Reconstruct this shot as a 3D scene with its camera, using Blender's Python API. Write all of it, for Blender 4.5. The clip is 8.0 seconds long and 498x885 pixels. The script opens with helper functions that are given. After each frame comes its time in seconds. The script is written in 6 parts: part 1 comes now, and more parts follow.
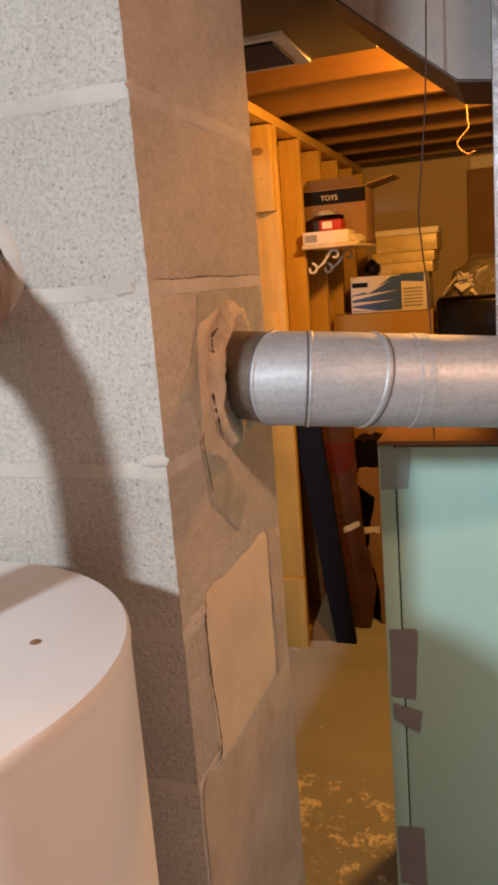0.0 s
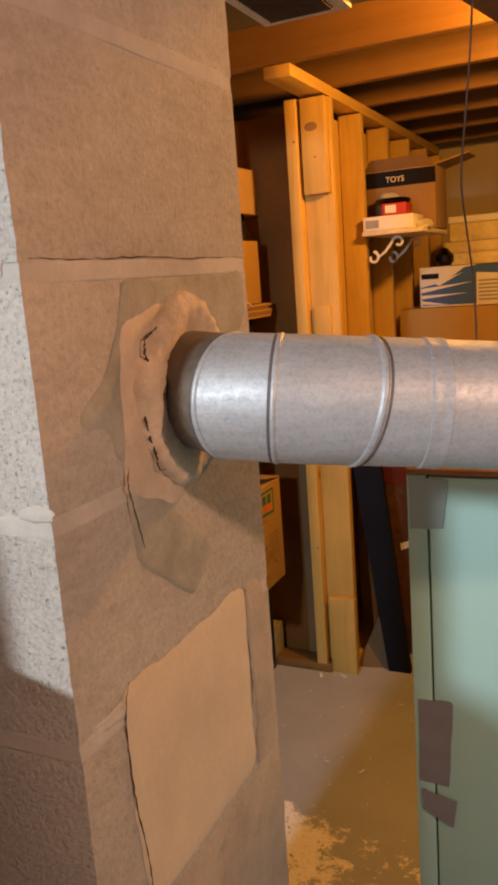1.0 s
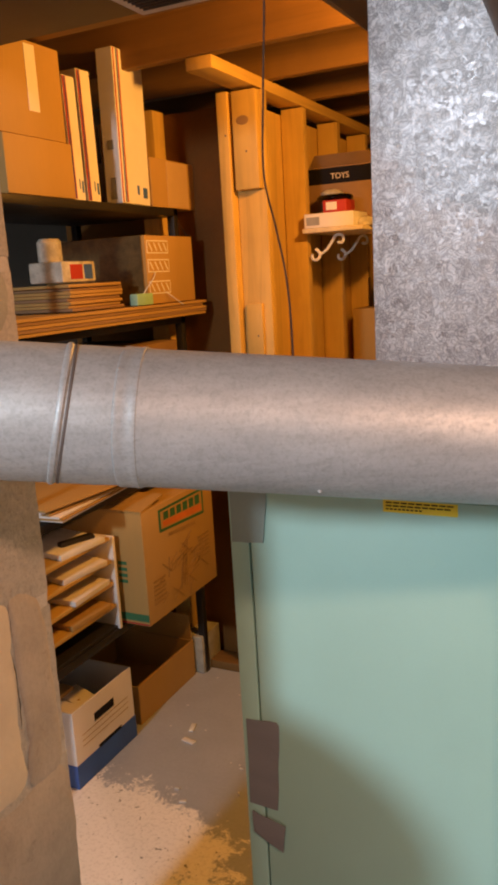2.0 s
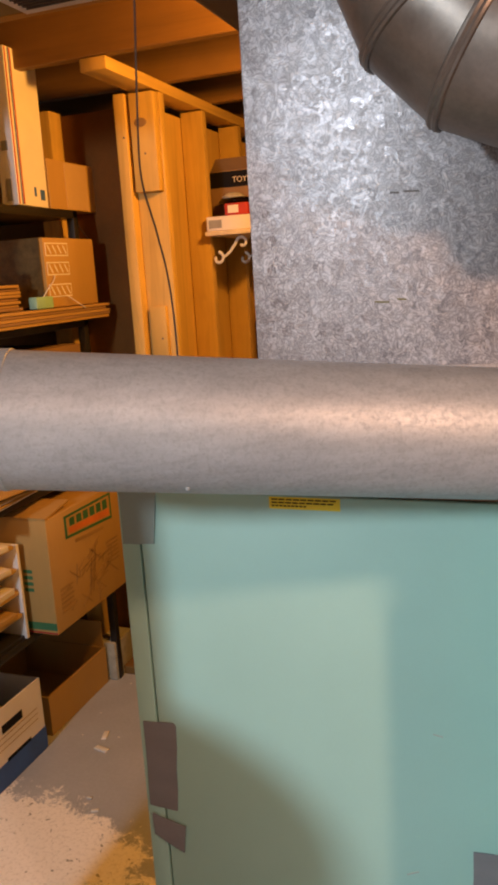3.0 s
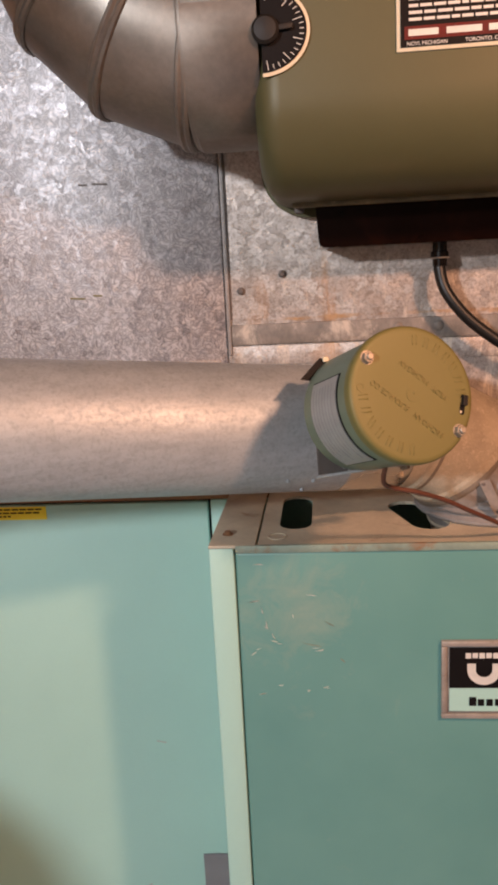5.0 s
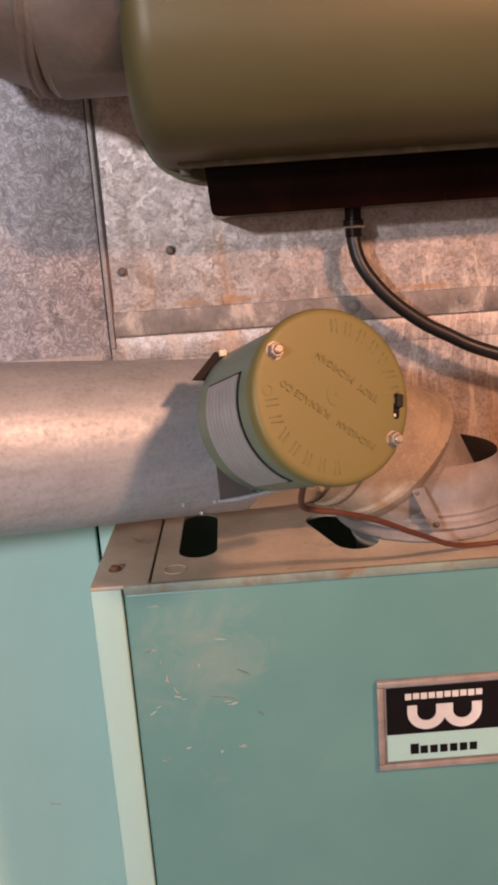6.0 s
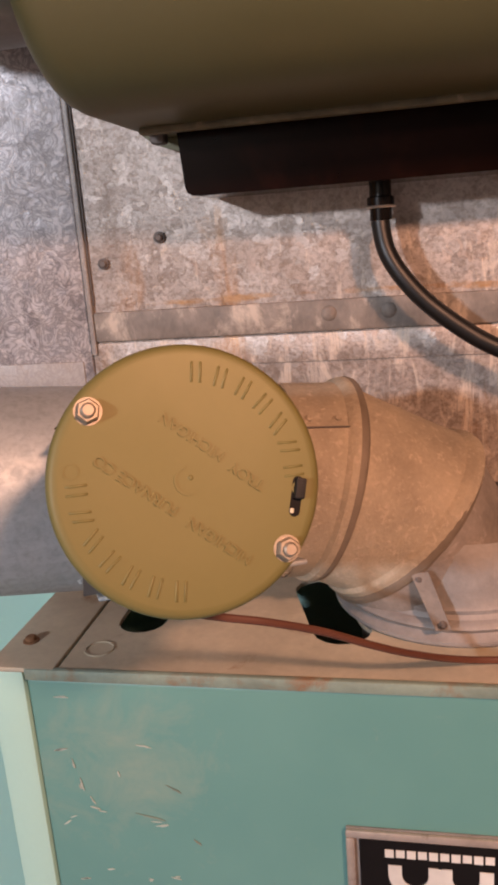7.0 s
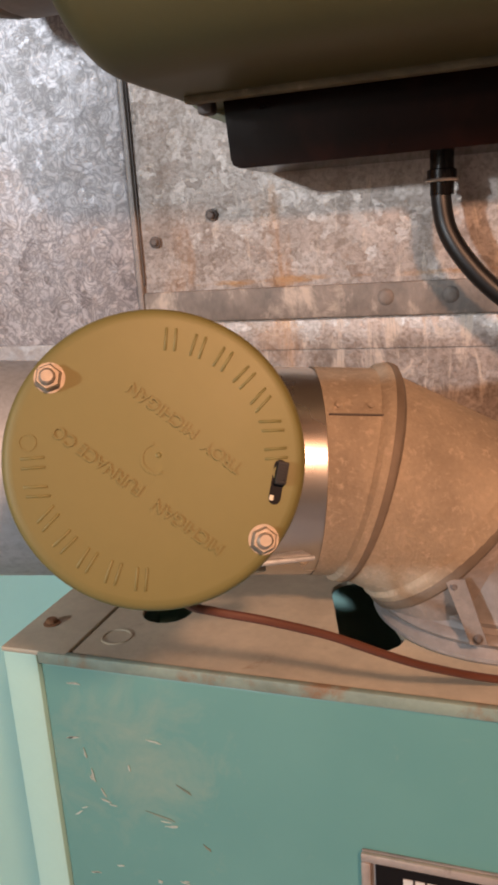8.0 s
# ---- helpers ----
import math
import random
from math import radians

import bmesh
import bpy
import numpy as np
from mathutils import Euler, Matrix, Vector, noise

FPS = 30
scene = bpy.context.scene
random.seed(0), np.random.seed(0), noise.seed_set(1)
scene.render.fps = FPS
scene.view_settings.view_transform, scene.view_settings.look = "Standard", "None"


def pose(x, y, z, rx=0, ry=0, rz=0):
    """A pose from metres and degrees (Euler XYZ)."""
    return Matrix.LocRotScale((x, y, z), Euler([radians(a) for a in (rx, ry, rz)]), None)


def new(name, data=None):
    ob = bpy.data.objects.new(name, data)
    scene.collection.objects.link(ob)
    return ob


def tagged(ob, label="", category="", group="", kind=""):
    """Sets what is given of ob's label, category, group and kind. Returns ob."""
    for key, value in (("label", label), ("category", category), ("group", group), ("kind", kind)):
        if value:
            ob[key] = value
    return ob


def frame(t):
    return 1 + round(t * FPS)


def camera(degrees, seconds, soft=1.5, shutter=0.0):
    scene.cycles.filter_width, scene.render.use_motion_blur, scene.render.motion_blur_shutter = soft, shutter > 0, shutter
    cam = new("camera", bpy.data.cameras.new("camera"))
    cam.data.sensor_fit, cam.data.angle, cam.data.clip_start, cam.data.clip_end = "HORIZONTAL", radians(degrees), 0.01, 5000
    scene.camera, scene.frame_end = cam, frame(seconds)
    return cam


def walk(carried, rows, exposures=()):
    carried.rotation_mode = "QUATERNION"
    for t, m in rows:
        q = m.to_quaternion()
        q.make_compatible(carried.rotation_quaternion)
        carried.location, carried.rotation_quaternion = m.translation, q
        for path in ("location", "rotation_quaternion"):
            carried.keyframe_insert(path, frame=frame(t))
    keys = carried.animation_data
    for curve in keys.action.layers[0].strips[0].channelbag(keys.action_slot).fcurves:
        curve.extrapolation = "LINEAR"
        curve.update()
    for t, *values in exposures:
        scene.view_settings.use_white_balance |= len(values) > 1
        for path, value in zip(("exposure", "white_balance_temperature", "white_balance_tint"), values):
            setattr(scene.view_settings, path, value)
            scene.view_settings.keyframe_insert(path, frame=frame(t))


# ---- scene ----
cam = camera(34.9, 8.0, soft=3.4)
METRES, EYE, TILT, LEAN, TURN = 1.2013, 1.5195, 0.0, 0.0, 19.4
ROWS = [
    (0.0, 0.0000, 0.0000, 0.0000, -0.91, -11.51, 4.47),
    (0.2, 0.0201, 0.0654, 0.0007, 0.06, -11.34, 4.36),
    (0.5, 0.0382, 0.1430, -0.0044, 1.28, -11.38, 4.17),
    (1.0, 0.1105, 0.2332, -0.0148, 5.27, -11.61, 4.19),
    (1.2, 0.1622, 0.2597, -0.0174, 6.04, -11.72, 3.98),
    (1.5, 0.2340, 0.2899, -0.0191, 6.51, -11.91, 3.59),
    (1.7, 0.2840, 0.2959, -0.0205, 6.65, -11.93, 3.38),
    (2.05, 0.3448, 0.3032, -0.0236, 6.16, -11.94, 3.27),
    (2.45, 0.3687, 0.3047, -0.0273, 4.19, -11.93, 3.48),
    (2.8, 0.3748, 0.3013, -0.0284, 1.78, -11.99, 3.55),
    (3.0, 0.3790, 0.2983, -0.0280, 0.31, -12.06, 3.48),
    (3.5, 0.3961, 0.2974, -0.0329, -3.14, -12.01, 3.35),
    (4.0, 0.4174, 0.2972, -0.0381, -6.91, -11.95, 2.98),
    (4.5, 0.4476, 0.3002, -0.0422, -10.64, -11.92, 2.71),
    (5.0, 0.4792, 0.3120, -0.0466, -14.25, -12.23, 2.86),
    (5.2, 0.4866, 0.3248, -0.0516, -15.58, -12.29, 2.91),
    (5.5, 0.4965, 0.3532, -0.0563, -18.15, -12.61, 3.14),
    (5.8, 0.5102, 0.3938, -0.0565, -20.57, -13.23, 3.57),
    (6.05, 0.5314, 0.4299, -0.0546, -21.09, -13.81, 3.97),
    (6.3, 0.5672, 0.4624, -0.0520, -19.06, -14.30, 4.33),
    (6.4, 0.5839, 0.4729, -0.0507, -17.45, -14.54, 4.39),
    (6.5, 0.6031, 0.4854, -0.0500, -15.60, -14.63, 4.57),
    (6.8, 0.6530, 0.5076, -0.0488, -11.42, -14.82, 4.28),
    (7.0, 0.6811, 0.5186, -0.0524, -8.57, -14.86, 4.24),
    (7.2, 0.6924, 0.5222, -0.0554, -6.41, -14.93, 3.94),
    (7.5, 0.7081, 0.5321, -0.0605, -3.50, -14.82, 3.99),
    (8.0, 0.7201, 0.5385, -0.0670, -0.63, -14.47, 3.75),
]
walk(cam, [(t, pose(0, 0, EYE, TILT, LEAN, TURN) @ pose(METRES * x, METRES * y, METRES * z, 90 + pitch, roll, yaw)) for t, x, y, z, yaw, pitch, roll in ROWS],
     exposures=[(0.0, -0.07, 6400, 10), (3.5, -0.07, 6350, 10), (4.5, 0.0, 6500, 11), (5.0, 0.0, 6800, 15), (6.5, 0.06, 6750, 25), (7.0, 0.05, 6600, 18),
                (7.5, 0.0, 6500, 10), (8.0, 0.0, 6500, 10)])
K = 0.917  # plan units to metres: eight-inch block courses come out at 0.203 m

# ---- light ----
world = bpy.data.worlds.new("basement_dark")
scene.world = world
world.use_nodes = True
world.node_tree.nodes["Background"].inputs[0].default_value = (0.85, 0.9, 1.0, 1)
world.node_tree.nodes["Background"].inputs[1].default_value = 0.02


def bulb(name, at, power, colour, radius):
    data = bpy.data.lights.new(name, "POINT")
    data.energy, data.color, data.shadow_soft_size = power, colour, radius
    ob = new(name, data)
    ob.location = Vector(at) * K
    return ob


bulb("cool_lamp", (-1.0, -1.3, 2.295), 182, (0.84, 0.92, 1.0), 0.085)
bulb("warm_lamp", (1.15, 0.47, 2.1), 52, (1.0, 0.535, 0.33), 0.045)
bulb("storage_lamp", (0.0, 2.68, 2.26), 80, (1.0, 0.405, 0.055), 0.05)


# ---- materials ----
def nodes_of(name):
    m = bpy.data.materials.new(name)
    m.use_nodes = True
    t = m.node_tree
    return m, t, t.nodes["Principled BSDF"]


def add(t, kind, operation="", **values):
    n = t.nodes.new(kind)
    if operation:
        n.operation = operation
    for key, value in values.items():
        n.inputs[key].default_value = value
    return n


def coords(t, scale=(1, 1, 1), source="Object"):
    tc = t.nodes.new("ShaderNodeTexCoord")
    mp = t.nodes.new("ShaderNodeMapping")
    mp.inputs["Scale"].default_value = scale
    t.links.new(tc.outputs[source], mp.inputs["Vector"])
    return mp.outputs["Vector"]


def noise_tex(t, vec, scale, detail=5.0, rough=0.6, distort=0.0):
    n = add(t, "ShaderNodeTexNoise", Scale=scale, Detail=detail, Roughness=rough, Distortion=distort)
    t.links.new(vec, n.inputs["Vector"])
    return n.outputs["Fac"]


def ramp(t, fac, stops):
    n = t.nodes.new("ShaderNodeValToRGB")
    e = n.color_ramp.elements
    while len(e) < len(stops):
        e.new(0.5)
    for el, (p, c) in zip(e, stops):
        el.position, el.color = p, (*c, 1) if len(c) == 3 else c
    t.links.new(fac, n.inputs["Fac"])
    return n.outputs["Color"]


def mix(t, a, b, fac, blend="MIX"):
    n = t.nodes.new("ShaderNodeMix")
    n.data_type, n.blend_type = "RGBA", blend
    for sock, value in (("A", a), ("B", b)):
        s = [i for i in n.inputs if i.name == sock and i.type == "RGBA"][0]
        if isinstance(value, tuple):
            s.default_value = (*value, 1)
        else:
            t.links.new(value, s)
    f = n.inputs[0]
    if isinstance(fac, (int, float)):
        f.default_value = fac
    else:
        t.links.new(fac, f)
    return [o for o in n.outputs if o.type == "RGBA"][0]


def bump(t, bsdf, fac, strength, distance=0.001, chain=None):
    n = add(t, "ShaderNodeBump", Strength=strength, Distance=distance)
    t.links.new(fac, n.inputs["Height"])
    if chain is not None:
        t.links.new(chain, n.inputs["Normal"])
    t.links.new(n.outputs["Normal"], bsdf.inputs["Normal"])
    return n.outputs["Normal"]


def grey(v):
    return (v, v, v)


def shade(c, k):
    return tuple(min(1.0, v * k) for v in c)


def surface(name, base, rough=0.5, metal=0.0, var=0.18, scale=9.0, fine=140.0, relief=0.15, depth=0.0008, stain=None, stain_scale=4.0, stain_at=0.62, stretch=(1, 1, 1)):
    """A plain surface with broad and fine variation, uneven gloss, fine relief and, where asked, stains."""
    m, t, b = nodes_of(name)
    vec = coords(t, stretch)
    broad, small = noise_tex(t, vec, scale, 4.0), noise_tex(t, vec, fine, 6.0, 0.65)
    col = ramp(t, broad, [(0.3, shade(base, 1 - var)), (0.7, shade(base, 1 + var))])
    col = mix(t, col, ramp(t, small, [(0.3, grey(1 - var)), (0.7, grey(1.0))]), 0.6, "MULTIPLY")
    if stain:
        spots = noise_tex(t, vec, stain_scale, 8.0, 0.7, 0.4)
        col = mix(t, col, stain, ramp(t, spots, [(stain_at, grey(0.0)), (min(1.0, stain_at + 0.12), grey(0.85))]))
    t.links.new(col, b.inputs["Base Color"])
    t.links.new(ramp(t, broad, [(0.25, grey(max(0.02, rough - 0.08))), (0.75, grey(min(1, rough + 0.1)))]), b.inputs["Roughness"])
    b.inputs["Metallic"].default_value = metal
    bump(t, b, small, relief, depth)
    return m


def block_material(name, pitted=1.0):
    """Lightweight concrete block: pale, gritty, full of small pits, or brushed, with weaker pits and a darker, warmer
    tint painted for the side light.
    """
    m, t, b = nodes_of(name)
    vec = coords(t)
    broad, mid, grit, pits = noise_tex(t, vec, 5, 5.0), noise_tex(t, vec, 130, 4.0, 0.6), noise_tex(t, vec, 215, 5.0, 0.68, 0.3), noise_tex(t, vec, 250, 3.0, 0.6, 0.1)
    info = t.nodes.new("ShaderNodeObjectInfo")
    col = ramp(t, broad, [(0.25, (0.50, 0.465, 0.41)), (0.75, (0.64, 0.60, 0.535))])
    col = mix(t, col, ramp(t, mid, [(0.32, grey(0.80)), (0.6, grey(1.0))]), 0.55, "MULTIPLY")
    col = mix(t, col, ramp(t, grit, [(0.36, grey(0.58)), (0.54, grey(1.0))]), 0.5 * pitted, "MULTIPLY")
    col = mix(t, col, ramp(t, info.outputs["Random"], [(0.0, grey(0.84)), (1.0, grey(1.0))]), 0.8, "MULTIPLY")
    hole = ramp(t, pits, [(0.30, grey(0.0)), (0.41, grey(1.0))])
    col = mix(t, col, hole, 0.44 * pitted ** 1.5, "MULTIPLY")
    if pitted < 1:
        brushed = noise_tex(t, coords(t, (60, 22, 60)), 1.0, 5.0, 0.65, 0.6)
        # brush streaks; their brown tint also carries the warm light on this side
        col = mix(t, col, ramp(t, brushed, [(0.35, (0.80, 0.765, 0.70)), (0.6, (0.955, 0.92, 0.87))]), 0.75, "MULTIPLY")
        blotch = noise_tex(t, vec, 16, 6.0, 0.7, 0.4)
        col = mix(t, col, (0.30, 0.235, 0.175), ramp(t, blotch, [(0.60, grey(0.0)), (0.72, grey(0.45))]))
    t.links.new(col, b.inputs["Base Color"])
    b.inputs["Roughness"].default_value = 0.93
    first = bump(t, b, mid, 0.95 * pitted, 0.0032)
    second = bump(t, b, hole, 0.6 * pitted, 0.0016, first)
    bump(t, b, grit, 0.7 * pitted, 0.0012, second)
    return m


def spangle_material(name, dull=0.0, streaks=False):
    """Galvanised sheet: curling crystal spangles that each lean a little another way; streaks: limescale and rust runs."""
    m, t, b = nodes_of(name)
    vec = coords(t)
    warp = add(t, "ShaderNodeTexNoise", Scale=120.0, Detail=3.0)
    t.links.new(vec, warp.inputs["Vector"])
    off = t.nodes.new("ShaderNodeVectorMath")
    off.operation = "SCALE"
    off.inputs["Scale"].default_value = 0.03
    t.links.new(warp.outputs["Color"], off.inputs[0])
    vadd = t.nodes.new("ShaderNodeVectorMath")
    t.links.new(vec, vadd.inputs[0])
    t.links.new(off.outputs[0], vadd.inputs[1])
    cells = add(t, "ShaderNodeTexVoronoi", Scale=105.0)
    t.links.new(vadd.outputs[0], cells.inputs["Vector"])
    tone = ramp(t, cells.outputs["Color"], [(0.12, (0.48, 0.465, 0.49)), (0.4, (0.59, 0.575, 0.60)), (0.9, (0.67, 0.655, 0.675))])
    curl = noise_tex(t, vec, 66, 3.2, 0.6, 3.0)
    edges = ramp(t, curl, [(0.40, grey(1.0)), (0.46, grey(0.62)), (0.50, grey(0.48)), (0.54, grey(0.66)), (0.61, grey(1.0))])
    tone = mix(t, tone, edges, 0.3 if streaks else 0.85, "MULTIPLY")
    broad = noise_tex(t, vec, 5, 6.0, 0.65)
    col = mix(t, tone, ramp(t, broad, [(0.3, (0.74, 0.715, 0.70)), (0.7, (1.0, 0.985, 0.97))]), 0.9, "MULTIPLY")
    if streaks:
        grain = noise_tex(t, coords(t, (330, 330, 360)), 1.0, 4.0, 0.6, 0.2)
        col = mix(t, col, ramp(t, grain, [(0.40, grey(0.24)), (0.55, grey(1.0))]), 0.66, "MULTIPLY")
    if dull:
        col = mix(t, col, (0.36, 0.34, 0.32), dull)
    rough = ramp(t, cells.outputs["Color"], [(0.1, grey(0.38 + 0.15 * dull)), (0.9, grey(0.58 + 0.15 * dull))])
    metal = 0.5 - 0.2 * dull
    if streaks:
        sep = t.nodes.new("ShaderNodeSeparateXYZ")
        t.links.new(vec, sep.inputs[0])
        low = add(t, "ShaderNodeMapRange", **{"From Min": 0.30, "From Max": 0.17, "To Min": -0.12, "To Max": 0.015})
        t.links.new(sep.outputs["Z"], low.inputs["Value"])
        # even tan tint puts the warm lamp's sheen into the sheet colour
        col = mix(t, col, (0.60, 0.465, 0.35), 0.36)
        runs = add(t, "ShaderNodeMath", operation="ADD")
        t.links.new(noise_tex(t, coords(t, (62, 62, 11)), 1.0, 8.0, 0.76, 1.1), runs.inputs[0])
        t.links.new(low.outputs[0], runs.inputs[1])
        rust = noise_tex(t, coords(t, (16, 16, 3.5)), 1.0, 6.0, 0.65, 0.6)
        grime = noise_tex(t, coords(t, (11, 11, 7)), 1.0, 8.0, 0.75, 0.5)
        col = mix(t, col, (0.24, 0.19, 0.15), ramp(t, grime, [(0.50, grey(0.0)), (0.68, grey(0.6))]))
        lime = ramp(t, runs.outputs[0], [(0.52, grey(0.0)), (0.61, grey(0.75))])
        col = mix(t, col, (0.80, 0.72, 0.63), lime)
        col = mix(t, col, (0.44, 0.21, 0.07), ramp(t, rust, [(0.55, grey(0.0)), (0.70, grey(0.7))]))
        # a rust line soaked in just above the slip cleat
        tide = add(t, "ShaderNodeMath", operation="SUBTRACT")
        t.links.new(sep.outputs["Z"], tide.inputs[0])
        tide.inputs[1].default_value = 0.200
        away = add(t, "ShaderNodeMath", operation="ABSOLUTE")
        t.links.new(tide.outputs[0], away.inputs[0])
        line = add(t, "ShaderNodeMapRange", **{"From Min": 0.009, "From Max": 0.001, "To Min": -0.25, "To Max": 0.045})
        t.links.new(away.outputs[0], line.inputs["Value"])
        soak = add(t, "ShaderNodeMath", operation="ADD")
        t.links.new(line.outputs[0], soak.inputs[0])
        t.links.new(noise_tex(t, coords(t, (9, 9, 30)), 1.0, 6.0, 0.7), soak.inputs[1])
        col = mix(t, col, (0.50, 0.27, 0.10), ramp(t, soak.outputs[0], [(0.50, grey(0.0)), (0.62, grey(0.8))]))
        rough = mix(t, rough, grey(0.85), lime)
        metal = 0.48
    t.links.new(col, b.inputs["Base Color"])
    t.links.new(rough, b.inputs["Roughness"])
    b.inputs["Metallic"].default_value = metal
    waves = bump(t, b, noise_tex(t, vec, 3.0, 2.0), 0.25, 0.01, bump(t, b, curl, 0.25, 0.0008))
    if streaks:
        waves = bump(t, b, grain, 0.3, 0.0009, waves)
    centred = t.nodes.new("ShaderNodeVectorMath")
    centred.operation = "SUBTRACT"
    centred.inputs[1].default_value = (0.5, 0.5, 0.5)
    t.links.new(cells.outputs["Color"], centred.inputs[0])
    lean = t.nodes.new("ShaderNodeVectorMath")
    lean.operation = "SCALE"
    lean.inputs["Scale"].default_value = (0.20 if streaks else 0.10) * (1 - dull)
    t.links.new(centred.outputs[0], lean.inputs[0])
    summed = t.nodes.new("ShaderNodeVectorMath")
    t.links.new(waves, summed.inputs[0])
    t.links.new(lean.outputs[0], summed.inputs[1])
    unit = t.nodes.new("ShaderNodeVectorMath")
    unit.operation = "NORMALIZE"
    t.links.new(summed.outputs[0], unit.inputs[0])
    t.links.new(unit.outputs[0], b.inputs["Normal"])
    return m


def pipe_material():
    """Weathered galvanised pipe: mottled, finely speckled, half dulled."""
    m, t, b = nodes_of("weathered_galvanised_pipe")
    vec = coords(t)
    broad, mottle, speck = noise_tex(t, vec, 9, 5.0), noise_tex(t, vec, 190, 6.0, 0.70, 0.5), noise_tex(t, vec, 380, 5.0, 0.7)
    lengthwise = noise_tex(t, coords(t, (9, 40, 110)), 1.0, 6.0, 0.68, 0.4)
    col = ramp(t, broad, [(0.3, (0.47, 0.505, 0.525)), (0.7, (0.56, 0.60, 0.62))])
    col = mix(t, col, ramp(t, mottle, [(0.34, grey(0.66)), (0.53, grey(1.0))]), 0.45, "MULTIPLY")
    col = mix(t, col, ramp(t, speck, [(0.33, grey(0.78)), (0.52, grey(1.0))]), 0.45, "MULTIPLY")
    col = mix(t, col, ramp(t, lengthwise, [(0.35, grey(0.78)), (0.65, grey(1.0))]), 0.75, "MULTIPLY")
    t.links.new(col, b.inputs["Base Color"])
    t.links.new(ramp(t, mottle, [(0.3, grey(0.62)), (0.65, grey(0.48))]), b.inputs["Roughness"])
    b.inputs["Metallic"].default_value = 0.45
    bump(t, b, speck, 0.12, 0.0004, bump(t, b, mottle, 0.12, 0.0008))
    return m


def teal_material():
    """Teal enamel with a tan scuffed smear high on the door."""
    m, t, b = nodes_of("teal_enamel")
    vec = coords(t)
    broad, fine, scuff = noise_tex(t, vec, 4, 4.0), noise_tex(t, vec, 300, 5.0), noise_tex(t, vec, 26, 8.0, 0.72, 0.5)
    col = ramp(t, broad, [(0.3, (0.102, 0.265, 0.247)), (0.7, (0.140, 0.32, 0.288))])
    at = t.nodes.new("ShaderNodeVectorMath")
    at.operation = "DISTANCE"
    stretched = t.nodes.new("ShaderNodeMapping")
    stretched.inputs["Scale"].default_value = (1.0, 0.0, 0.8)
    t.links.new(vec, stretched.inputs["Vector"])
    t.links.new(stretched.outputs[0], at.inputs[0])
    at.inputs[1].default_value = ((0.415 - 0.36) * K, 0.0, 1.245 * K * 0.8)
    near = add(t, "ShaderNodeMapRange", **{"From Min": 0.095, "From Max": 0.01, "To Min": -0.22, "To Max": 0.04})
    t.links.new(at.outputs["Value"], near.inputs["Value"])
    level = add(t, "ShaderNodeMath", operation="ADD")
    t.links.new(near.outputs[0], level.inputs[0])
    t.links.new(scuff, level.inputs[1])
    col = mix(t, col, (0.26, 0.345, 0.28), ramp(t, level.outputs[0], [(0.40, grey(0.0)), (0.68, grey(0.65))]))
    t.links.new(col, b.inputs["Base Color"])
    t.links.new(ramp(t, scuff, [(0.3, grey(0.34)), (0.7, grey(0.48))]), b.inputs["Roughness"])
    bump(t, b, fine, 0.06, 0.0004, bump(t, b, broad, 0.15, 0.006))
    return m


def wood_material(name, base, along):
    """Construction pine with grain along one axis."""
    m, t, b = nodes_of(name)
    s = [26.0, 26.0, 26.0]
    s[along] = 1.4
    vec = coords(t, s)
    grain, blot = noise_tex(t, vec, 1.0, 7.0, 0.62, 0.9), noise_tex(t, coords(t), 3.0, 4.0)
    col = ramp(t, grain, [(0.28, shade(base, 0.78)), (0.48, base), (0.75, shade(base, 1.14))])
    knots = add(t, "ShaderNodeTexVoronoi", Scale=1.0)
    spaced = [7.0, 7.0, 7.0]
    spaced[along] = 3.2
    t.links.new(coords(t, spaced), knots.inputs["Vector"])
    col = mix(t, col, shade(base, 0.28), ramp(t, knots.outputs["Distance"], [(0.045, grey(0.85)), (0.085, grey(0.0))]))
    col = mix(t, col, ramp(t, blot, [(0.3, grey(0.74)), (0.7, grey(1.0))]), 0.8, "MULTIPLY")
    info = t.nodes.new("ShaderNodeObjectInfo")
    col = mix(t, col, ramp(t, info.outputs["Random"], [(0.0, grey(0.8)), (1.0, grey(1.0))]), 0.7, "MULTIPLY")
    t.links.new(col, b.inputs["Base Color"])
    b.inputs["Roughness"].default_value = 0.6
    bump(t, b, grain, 0.25, 0.001)
    return m


